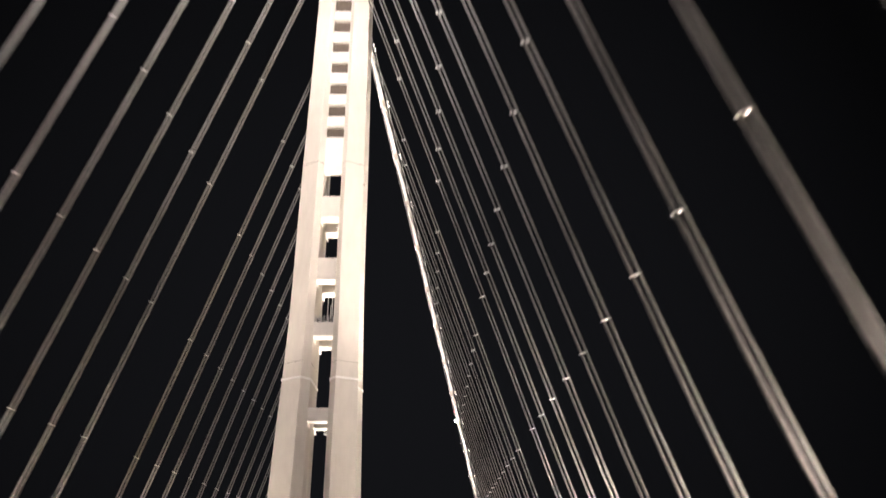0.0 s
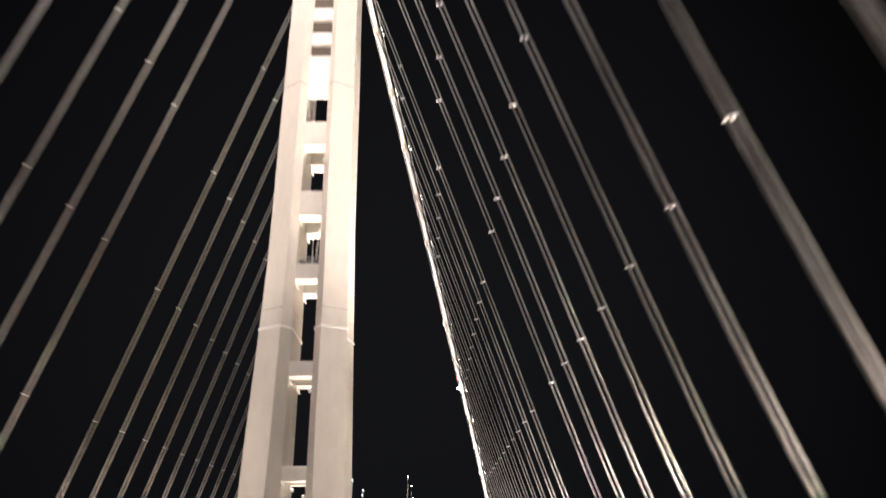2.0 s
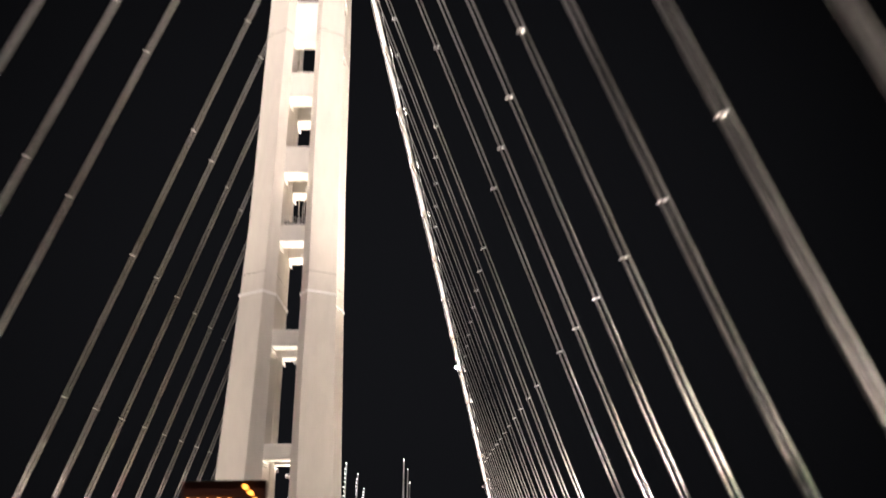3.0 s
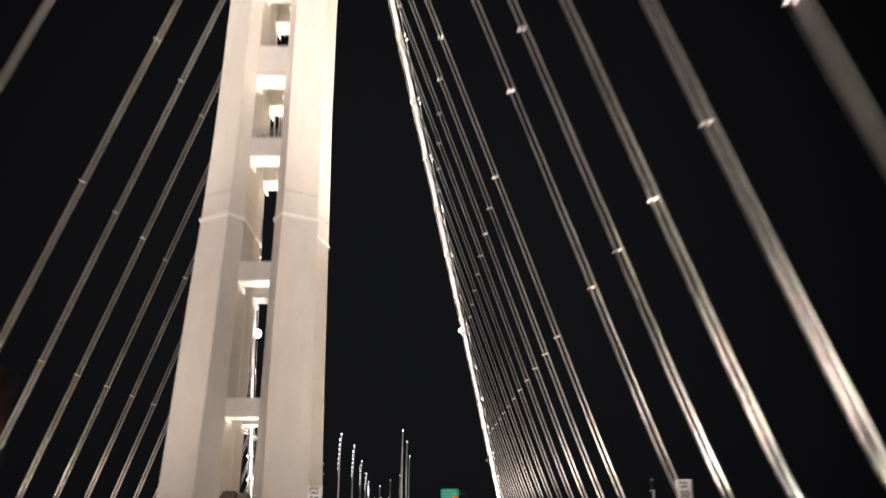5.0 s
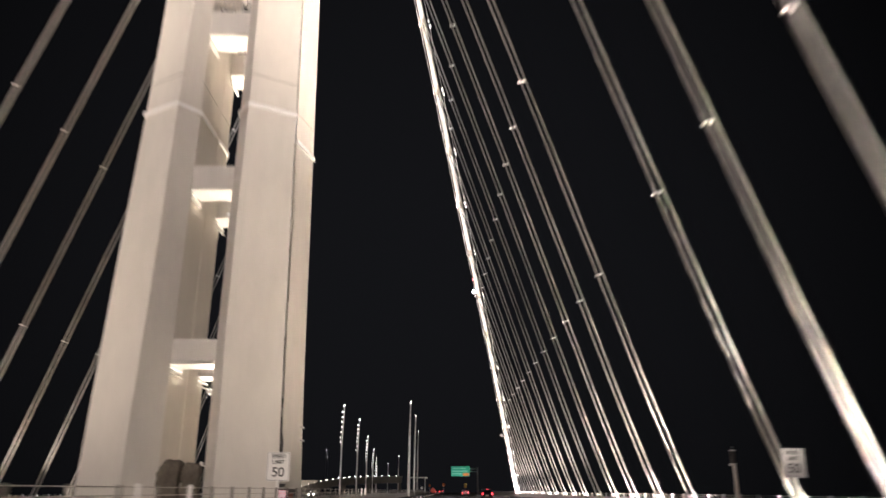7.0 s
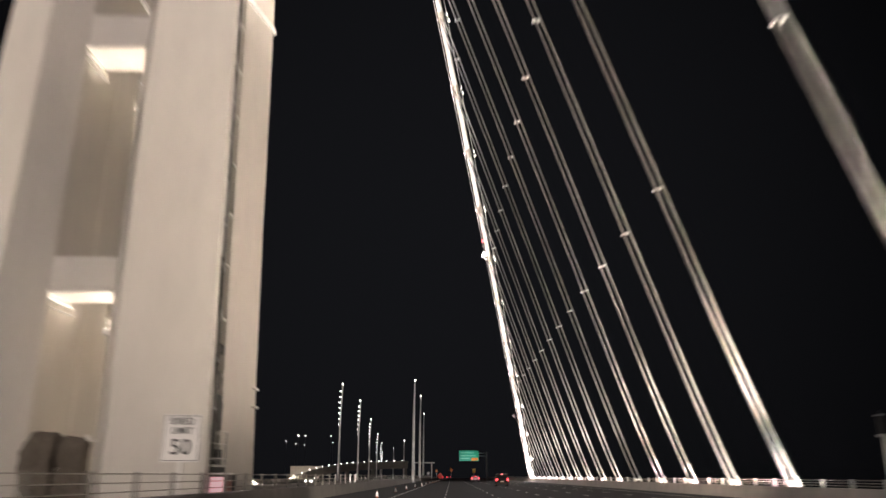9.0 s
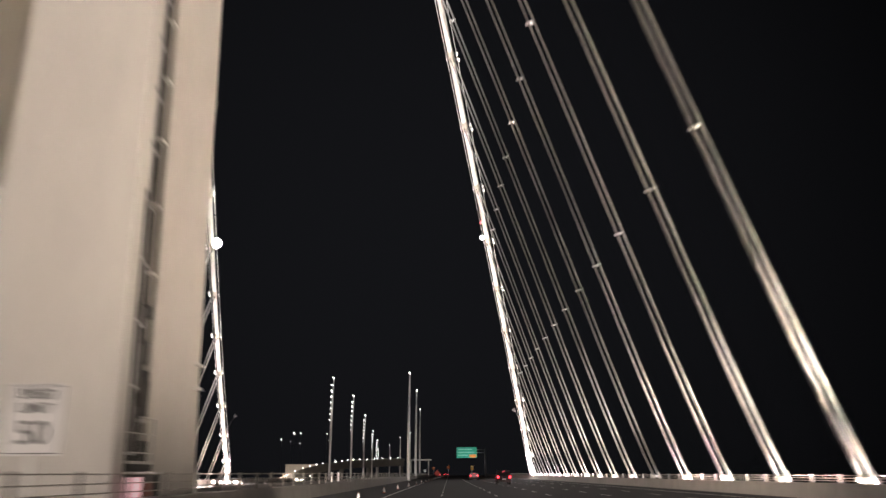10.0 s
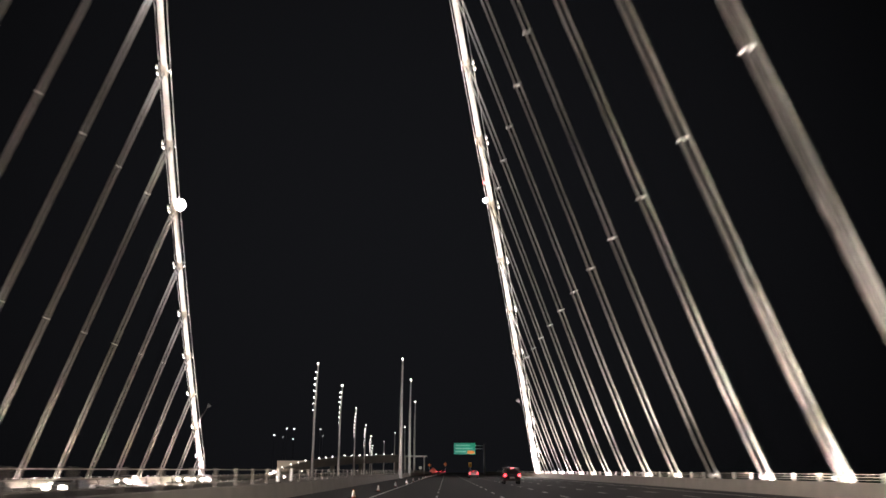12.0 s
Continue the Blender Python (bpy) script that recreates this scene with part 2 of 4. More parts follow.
def lettering(name, text, size, m, material, parent):
    """Words in the built-in font as a flat mesh."""
    cu = bpy.data.curves.new(name, "FONT")
    cu.body, cu.size, cu.align_x, cu.align_y, cu.extrude = text, size, "CENTER", "CENTER", 0.004
    cu.offset = 0.006
    tmp = bpy.data.objects.new(name, cu)
    scene.collection.objects.link(tmp)
    bpy.context.view_layer.update()
    me = bpy.data.meshes.new_from_object(tmp.evaluated_get(bpy.context.evaluated_depsgraph_get()))
    bpy.data.objects.remove(tmp)
    me.materials.clear()
    me.materials.append(material)
    ob = new(name, me)
    ob.parent = parent
    ob.matrix_basis = m
    return ob


# ---------------------------------------------------------------- water, far shore
tagged(link("water", boxed(-4000, 4000, -1500, 4500, -49, -48), WATER), "dark bay water far below the bridge", "water", kind="structure")


def hill():
    bm = bmesh.new()
    nx, ny = 90, 44
    grid = []
    for i in range(nx + 1):
        line = []
        for j in range(ny + 1):
            x, y = -620 + 1240 * i / nx, 560 + 640 * j / ny
            h = 46 * math.exp(-((x + 90) / 330) ** 2 - ((y - 850) / 160) ** 2) + 5 * noise.noise(Vector((x / 70, y / 70, 0))) - 49
            line.append(bm.verts.new((x, y, h)))
        grid.append(line)
    for i in range(nx):
        for j in range(ny):
            bm.faces.new((grid[i][j], grid[i + 1][j], grid[i + 1][j + 1], grid[i][j + 1]))
    return bm


tagged(link("island_hill", hill(), HILLSIDE), "low dark island shore behind the bridge", "hill", kind="structure")

# ---------------------------------------------------------------- roadways
Y0, Y1 = -160.0, 620.0
road = tagged(link("road", boxed(-10.4, 22.2, Y0, Y1, -3.2, 0.0), ASPHALT), "grey asphalt roadway on the bridge deck, worn smooth", "road", kind="structure")
tagged(link("road", boxed(2 * XT - 22.2, 2 * XT + 10.4, Y0, Y1, -3.8, DECK_S), ASPHALT), "grey asphalt roadway of the opposite bridge deck", "road", kind="structure")

# lane lines, in dashes
dash = boxed(-0.065, 0.065, -1.5, 1.5, 0.004, 0.010)
dash_ob = part("lane_dash", dash, LINE_PAINT, road)
dash_ob.matrix_basis = pose(-0.6, -120, 0)
for lane in (-0.6, 3.05, 6.7, 10.35, 14.0):
    for n in range(66):
        y = -120 + n * 9.0 + (0.4 * lane) % 3
        if not (lane == -0.6 and n == 0):
            share("lane_dash", dash_ob.data, road, pose(lane, y, 0))
part("edge_line", boxed(17.2, 17.33, Y0, Y1, 0.004, 0.010), LINE_PAINT, road)
part("edge_line", boxed(-4.35, -4.22, Y0, Y1, 0.004, 0.010), LINE_PAINT, road)


def barrier_panel(length):
    """A concrete barrier with a sloped face, its foot at x 0 and its back at x 0.45."""
    outline = [(0.0, 0), (0.02, 0.10), (0.13, 0.80), (0.15, 0.83), (0.18, 0.84), (0.40, 0.84), (0.44, 0.82), (0.45, 0.78), (0.45, 0)]
    g = 0.012
    return loft([[(x, y, z) for x, z in outline] for y in (g, length - g)])


def barrier(x, z, flip, label, y0, y1, step=10.0):
    root = thing("barrier", (x, 0, z), label, "barrier", kind="structure")
    first = None
    n = 0
    y = y0
    while y < y1:
        m = pose(0, y, 0) @ Matrix.Diagonal((-1 if flip else 1, 1, 1, 1))
        if first is None:
            first = part("barrier_panel", barrier_panel(step), CONCRETE, root)
            first.matrix_basis = m
        else:
            share("barrier_panel", first.data, root, m)
        y += step
    return root


barrier(19.9, 0.0, False, "weathered pale concrete barrier along the deck edge", -150, 520)
barrier(-8.95, 0.0, True, "weathered concrete barrier beside the gap between the decks", -150, 520)
barrier(2 * XT - 19.9, DECK_S, True, "pale concrete barrier on the far edge of the other deck", -150, 420)
barrier(2 * XT + 9.75, DECK_S, False, "concrete barrier on the inner edge of the other deck", -150, 420)


def rail(x, z, y0, y1, label, rails, post_step, post_h, mat, post_w):
    """Flat posts on top of a barrier with thin rails between them."""
    root = thing("railing", (x, 0, z), label, "railing")
    first = None
    n = int((y1 - y0) / post_step)
    for i in range(n + 1):
        y = y0 + i * post_step
        if first is None:
            first = part("post", boxed(-0.05, 0.05, -post_w, post_w, 0, post_h, 0.012), mat, root)
            first.matrix_basis = pose(0, y, 0)
        else:
            share("post", first.data, root, pose(0, y, 0))
    for h in rails:
        part("rail", rod([(0, y0, h), (0, y1, h)], 0.018, 6), RAIL_GREY, root)
    return root


rail(20.98, 0.60, 51.6, 431.6, "white steel posts with thin rails behind the barrier", (0.34, 0.48, 0.62), 3.333, 0.68, WHITE_STEEL, 0.12)
rail(-9.17, 0.82, 30, 430, "steel railing of posts and round rails on the barrier", (0.2, 0.44, 0.68), 3.0, 0.74, POST_STEEL, 0.045)
rail(2 * XT - 20.1, DECK_S + 0.82, 51.6, 351.6, "steel railing on the far barrier of the other deck", (0.15, 0.33), 3.333, 0.42, WHITE_STEEL, 0.1)
rail(2 * XT + 10.05, DECK_S + 0.82, 60, 360, "steel railing on the inner barrier of the other deck", (0.2, 0.44, 0.68), 3.0, 0.74, POST_GREY, 0.05)


# ---------------------------------------------------------------- tower
def tower_outline(z):
    """Half width of the outer corner, its depth, the front ridge's offset and depth, at a height."""
    zs = (-48, 0, 6, 12, 20, 30, 38, 45, 67, 112)
    corner_x = np.interp(z, zs, (8.3, 6.72, 6.51, 6.32, 6.07, 5.72, 5.50, 5.37, 5.21, 4.65))
    corner_y = np.interp(z, zs, (4.9, 4.2, 4.15, 4.1, 4.05, 4.0, 3.95, 3.9, 3.8, 3.5))
    ridge_x = np.interp(z, zs, (3.6, 3.0, 2.9, 2.75, 2.66, 2.62, 2.52, 2.45, 2.35, 2.1))
    ridge_y = np.interp(z, zs, (7.0, 6.1, 6.05, 6.0, 5.95, 5.9, 5.85, 5.8, 5.5, 4.9))
    return corner_x, corner_y, ridge_x, ridge_y


def tower_axis(z):
    """How far the tower's middle line stands aside at a height."""
    return bow(z) + float(np.interp(z, (-48, 0, 6, 12, 20, 30, 38, 112), (-0.42, -0.40, -0.39, -0.34, -0.23, -0.06, 0.03, 0.03)))


def inner_shift(z):
    """The inner walls stay nearer to plumb than the outer ones."""
    return float(np.interp(z, (0, 25, 38), (0.27, 0.10, 0.0)))


def leg_section(z, sx, sy, grow=0.0):
    cx, cy, rx, ry = tower_outline(z)
    g = grow
    inner = 1.52 - g + sx * inner_shift(z)
    pts = [(inner, 0.6 - g), (inner, 4.35 if sy < 0 else 3.1), (rx, ry + g), (cx + g, cy + g * 0.5), (cx - 0.80 + g, 0.6 - g)]
    return [(sx * x, sy * y, z) for x, y in pts]


def crossbeam(y0, y1, z0, z1):
    """A box beam between two legs with a thin lower flange and rounded edges."""
    bm = boxed(-1.75, 1.75, y0, y1, z0 + 0.12, z1, 0.16 if z0 < 62 else 0.22)
    block(bm, -1.62, 1.62, y0 - 0.12, y1 + 0.12, z0, z0 + 0.14, 0.03)
    return bm


tower = thing("bridge_tower", (XT, YT, 0), "pale floodlit steel bridge tower of four legs joined by crossbeams", "bridge tower")
for sx in (1, -1):
    for sy in (1, -1):
        leg = part("leg", loft([leg_section(z, sx, sy) for z in (-48, -20, 0, 6, 12, 20, 30, 38, 45, 56, 67, 80, 95, 112)]), TOWER_PAINT, tower)
        for z, h, mat, grow in ((28.63, 0.30, LIT_WHITE, 0.16), (31.3, 0.06, SEAM_SHADE, 0.004), (66.0, 0.10, SEAM_SHADE, 0.006), (102.4, 0.16, LIT_WHITE, 0.04)):
            part("splice_seam", loft([leg_section(z, sx, sy, grow), leg_section(z + h, sx, sy, grow)]), mat, leg)
for z0, z1 in BEAMS:
    deep = 2.2 if z0 < 62 else 1.3
    for y0, y1 in ((-4.3, deep - 4.3), (4.1 - deep, 4.1)):
        if y0 > 0 and 62 < z0 < 72:
            continue
        part("crossbeam", crossbeam(y0, y1, z0, z1 - (0.12 if y0 < 0 and z0 < 30 else 0.0)), LIT_BEAM_PAINT if z0 > 62 else TOWER_PAINT, tower)
        if 5 < z0 < 62:
            ins = inner_shift(z0 - 0.4)
            head = part("beam_lamp", boxed(1.1, 1.5, (y0 + y1) / 2 - 0.35, (y0 + y1) / 2 + 0.35, z0 - 1.9, z0 - 1.6, 0.05), WHITE_STEEL, tower, "small white uplight")
            part("lens", boxed(1.15, 1.45, (y0 + y1) / 2 - 0.3, (y0 + y1) / 2 + 0.3, z0 - 1.598, z0 - 1.58), LAMP_PAD, head, "glowing lens")
            bar = part("lamp_bar", boxed(-1.517 + ins, -1.37 + ins, y0 + 0.05, y1 - 0.05, z0 - 0.42, z0 - 0.30, 0.02), WHITE_STEEL, tower, "white lamp bar along the leg")
            part("lens", boxed(-1.50 + ins, -1.39 + ins, y0 + 0.1, y1 - 0.1, z0 - 0.298, z0 - 0.285), LAMP_PAD, bar, "glowing lens")
            part("shelf", boxed(-1.517 + ins, -1.29 + ins, y0, y1, z0 - 0.70, z0 - 0.66, 0.01), WHITE_STEEL, tower, "pale cable tray")
    for s in (1, -1):
        cx = float(tower_outline((z0 + z1) / 2)[0])
        inset = 0.16 if z0 > 62 else 1.9
        deep = 1.9 if z0 > 62 else 0.62
        part("side_beam", boxed(min(s * 1.6, s * (cx - inset)), max(s * 1.6, s * (cx - inset)), -deep, deep, z0 + 0.3, z1 - 0.3, 0.25 if z0 > 62 else 0.03), TOWER_PAINT, tower)
# webs that join the inner walls of the front and rear legs
for sx in (1, -1):
    rings = []
    for z in (-48, 0, 25, 38, 62):
        x = sx * 1.524 + inner_shift(z)
        rings.append([(x, -0.596, z), (x, 0.596, z), (x + 0.12 * sx, 0.596, z), (x + 0.12 * sx, -0.596, z)])
    part("web", loft(rings), TOWER_PAINT, tower)
# dark sheets in the small openings near the top, painted to stand for shade
SHADE_BROWN = surface("shade_brown", (0.10, 0.082, 0.066), 0.7, spread=0.25, grain=6, stain=1.0, bump=0.1)
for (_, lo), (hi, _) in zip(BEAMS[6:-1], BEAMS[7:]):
    part("recess_panel", boxed(-1.54, 1.54, -3.55, -3.47, lo - 0.02, hi + 0.16, 0.01), SHADE_BROWN, tower, "dark brown sheet standing in for the opening's shade")
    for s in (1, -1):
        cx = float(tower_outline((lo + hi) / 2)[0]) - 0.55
        part("recess_panel", boxed(min(s * (cx - 0.08), s * cx), max(s * (cx - 0.08), s * cx), -1.3, 1.3, lo - 0.35, hi + 0.35, 0.01), SHADE_BROWN, tower, "dark brown sheet standing in for the opening's shade")

# platform railing above the third beam
for y in (-4.05, -1.95):
    cage = bmesh.new()
    for h in (0.35, 0.7, 1.05):
        tube(cage, [(-1.45, y, 37.9 + h), (1.45, y, 37.9 + h)], 0.035, 6)
    for x in (-1.4, -0.7, 0.0, 0.7, 1.4):
        tube(cage, [(x, y, 37.9), (x, y, 38.97)], 0.035, 6)
    part("platform_railing", cage, GALV, tower, "thin grey platform railing")
for x, y, h in ((-1.0, -3.0, 0.9), (-0.2, -3.3, 0.6), (0.7, -2.7, 1.0)):
    part("equipment_box", boxed(x - 0.3, x + 0.3, y - 0.25, y + 0.25, 37.9, 37.9 + h, 0.03), DARK_STEEL, tower)
for x, top in ((0.25, 42.4), (0.75, 41.2)):
    part("pipe", rod([(x, -2.3, 37.9), (x, -2.3, top), (x + 0.15, -2.3, top + 0.3), (x + 0.55, -2.3, top + 0.35), (x + 0.7, -2.3, top + 0.1), (x + 0.7, -2.3, 39.6)], 0.055, 7), WHITE_STEEL, tower)
mesh_panel = bmesh.new()
for i in range(15):
    tube(mesh_panel, [(-1.4 + 0.2 * i, -4.0, 37.95), (-1.4 + 0.2 * i, -4.0, 38.9)], 0.012, 4)
part("infill_bars", mesh_panel, GALV, tower)

# the ladder, pipes and boxes in the slot between the two legs
def slot_x(z):
    return float(tower_outline(z)[0]) - 1.25


slot = bmesh.new()
for y in (-0.42, 0.05):
    tube(slot, [(slot_x(z), y, z) for z in (1, 12, 30, 45, 67, 104)], 0.06, 6)
for i in range(150):
    z = 1.6 + 0.68 * i
    tube(slot, [(slot_x(z), -0.42, z), (slot_x(z), 0.05, z)], 0.028, 5)
part("ladder", slot, DARK_STEEL, tower, "dark steel ladder")
for y, r in ((0.22, 0.10), (0.46, 0.07)):
    part("conduit", rod([(slot_x(z) + 0.15, y, z) for z in (0.5, 12, 30, 45, 67, 104)], r, 8), POST_GREY, tower)
# pipes and cable runs on the splayed walls of the recess
def recess_x(z, y):
    cx, cy = (float(v) for v in tower_outline(z)[:2])
    return cx - 0.80 * (cy - abs(y)) / (cy - 0.6) + 0.04


for y, r, top, mat in ((-1.05, 0.06, 60, DARK_STEEL), (-1.5, 0.05, 30, GALV), (-2.0, 0.07, 14, DARK_STEEL)):
    part("pipe", rod([(recess_x(z, y), y, z) for z in (0.3, 6, 12, 22, 40, 60) if z <= top], r, 8), mat, tower)
for i in range(22):
    z = 2.2 + 2.35 * i
    part("pipe_bracket", rod([(recess_x(z, -2.15) + 0.03, -2.15, z), (recess_x(z, -0.75) + 0.03, -0.75, z)], 0.05, 6), GALV, tower)
for z0, z1, y0, y1 in ((2.3, 3.9, -1.9, -0.9), (4.4, 6.2, -1.9, -0.8), (6.9, 7.6, -2.3, -1.0)):
    x = recess_x(z0, max(abs(y0), abs(y1)))
    part("junction_box", boxed(x - 0.45, x - 0.14, y0, y1, z0, z1, 0.04), POST_GREY, tower)

for i in range(26):
    z = 3.4 + 2.9 * i
    part("pipe_clamp", boxed(slot_x(z) - 0.15, slot_x(z) + 0.42, 0.08, 0.58, z, z + 0.14, 0.02), WHITE_STEEL, tower)
for z0, z1, w in ((3.6, 5.0, 0.55), (5.6, 6.5, 0.45), (1.0, 2.7, 0.6), (7.4, 7.9, 0.5)):
    part("service_box", boxed(slot_x(z0), slot_x(z0) + w, -0.5, 0.3, z0, z1, 0.04), DARK_STEEL, tower)
# a small access platform in the recess, with a dark doorway and a box over it
edge = float(tower_outline(2.0)[0])
platform = part("access_platform", boxed(edge - 1.35, edge - 0.42, -2.5, 0.52, 1.86, 1.96, 0.015), WHITE_STEEL, tower, "pale steel access platform")
part("kick_plate", boxed(edge - 1.3, edge - 0.44, -2.53, -2.502, 1.70, 2.06, 0.005), WHITE_STEEL, platform)
part("soffit", boxed(edge - 1.3, edge - 0.46, -2.4, 0.5, 1.62, 1.855, 0.02), DARK_STEEL, platform, "dark soffit")
for x, y in ((edge - 0.85, -2.45), (edge - 0.48, -1.0), (edge - 0.48, 0.46)):
    part("rail_post", rod([(x, y, 1.96), (x, y, 3.55)], 0.03, 6), GALV, platform)
for z in (2.25, 2.93, 3.52):
    part("front_rail", rod([(edge - 0.9, -2.45, z), (edge - 0.48, -2.45, z)], 0.034, 6), WHITE_STEEL, platform)
    part("side_rail", rod([(edge - 0.48, -2.45 if z < 3.0 else -1.0, z), (edge - 0.48, 0.5, z)], 0.030, 6), WHITE_STEEL, platform)
# solid black slab: the darkness of the door opening is put into its colour
door = part("doorway", boxed(slot_x(3.0) + 0.10, slot_x(3.0) + 0.20, -0.58, 0.5, 1.97, 4.6, 0.02), SIGN_BLACK, tower, "black slab standing in for a dark door opening")
part("door_frame", boxed(slot_x(3.0) + 0.08, slot_x(3.0) + 0.24, -0.58, 0.55, 4.602, 4.70, 0.015), WHITE_STEEL, door)
part("service_box", boxed(slot_x(5.0) + 0.05, slot_x(5.0) + 0.5, -0.4, 0.45, 4.78, 5.35, 0.04), SIGN_BLACK, tower)
part("service_box", boxed(slot_x(7.5), slot_x(7.5) + 0.4, -0.45, 0.2, 7.4, 7.9, 0.04), DARK_STEEL, tower)
for z in (5.0, 6.0):
    part("ledge", boxed(float(tower_outline(z)[0]) - 0.15, float(tower_outline(z)[0]) + 0.14, 3.7, 4.3, z, z + 0.12, 0.02), WHITE_STEEL, tower)
bracket = part("wall_bracket", rod([(2.17, -4.93, 2.88), (1.95, -5.15, 2.90), (1.72, -5.05, 2.92)], 0.05, 6), WHITE_STEEL, tower, "small white bracket with a fitting")
part("fitting", boxed(1.66, 1.84, -5.14, -4.96, 2.96, 3.14, 0.03), CLAMP_WHITE, bracket)
part("saddle_housing", boxed(-5.0, 5.0, -4.6, 4.6, 112, 114.5, 0.4), TOWER_PAINT, tower)
for ob in tower.children_recursive:
    for v in ob.data.vertices:
        v.co.x += tower_axis(v.co.z)


# ---------------------------------------------------------------- main cables
def cable_path(side, u0, u1, step):
    out, u = [], u0
    while u <= u1 + 1e-6:
        out.append(on_plane(side, YT + u, cable_height(u)))
        u += step
    return out


def hand_rope(side, off):
    pts = cable_path(side, -130, 167, 3.0)
    return rod([p + Vector((off, 0, 0.62)) for p in pts], 0.036, 5)


for side in (1, -1):
    root = thing("main_cable", on_plane(side, YT + 168, 0.6), "thick white-wrapped suspension cable sloping to the deck edge", "bridge cable", "main cables")
    inv = Matrix.Translation(-root.location)

    def under(name, bm, mat, label=""):
        bm.transform(inv)
        return part(name, bm, mat, root, label)

    under("cable_body", rod(cable_path(side, -150, 167, 3.0), 0.40, 16), CABLE_PAINT)
    for off in (-0.78, 0.78):
        under("hand_rope", hand_rope(side, off), WHITE_STEEL)
    for k in SPANS:
        u = 10.0 * k
        a, b = on_plane(side, YT + u - 0.75, cable_height(u - 0.75)), on_plane(side, YT + u + 0.75, cable_height(u + 0.75))
        d = (b - a) / 8
        under("cable_band", rod([a, a + d * 0.4, a + d, b - d, b - d * 0.4, b], [0.40, 0.47, 0.49, 0.49, 0.47, 0.40], 16), BAND_STEEL)
        c = (a + b) / 2
        for off in (-0.78, 0.78):
            under("rope_post", rod([c + Vector((off * 0.5, 0, 0.15)), c + Vector((off, 0, 0.66))], 0.03, 5), GALV)
    end = on_plane(side, YT + 168, 0.3)
    under("anchor_sleeve", rod([on_plane(side, YT + 158, cable_height(158)), on_plane(side, YT + 164, cable_height(164)), end], [0.42, 0.6, 0.75], 14), WHITE_STEEL)


# ---------------------------------------------------------------- suspenders
def collar(w, d, h):
    """A clamp plate that holds four ropes apart, with pointed lips at two ends."""
    bm = bmesh.new()
    outline = [(-w * 0.68, -d * 0.5), (-w * 0.38, -d), (w * 0.34, -d), (w * 0.68, d * 0.5), (w * 0.38, d), (-w * 0.34, d)]
    lo = [bm.verts.new((y, x, -h)) for x, y in outline]
    hi = [bm.verts.new((y, x, h)) for x, y in outline]
    for s in range(6):
        bm.faces.new((lo[s], lo[(s + 1) % 6], hi[(s + 1) % 6], hi[s]))
    bm.faces.new(lo)
    bm.faces.new(hi[::-1])
    bmesh.ops.recalc_face_normals(bm, faces=bm.faces)
    bmesh.ops.bevel(bm, geom=list(bm.edges), offset=0.02, segments=1, affect="EDGES")
    return bm


BEAM_WATTS = 28000


def sag(side, z):
    """The ropes hang through a little under their weight."""
    return -0.24 * (z / 10.0) * math.exp(1 - z / 10.0) if side > 0 else 0.0


def beam_share(side, k):
    """The uplights burn unevenly: two are nearly out, those before the tower and on the far side are weaker."""
    if side < 0:
        return 0.9
    if k in (5, -5):
        return 0.45 if k > 0 else 0.3
    return 0.45 if k < -5 else 2.3 if k == 1 else 1.1 if k > 0 else 1.9


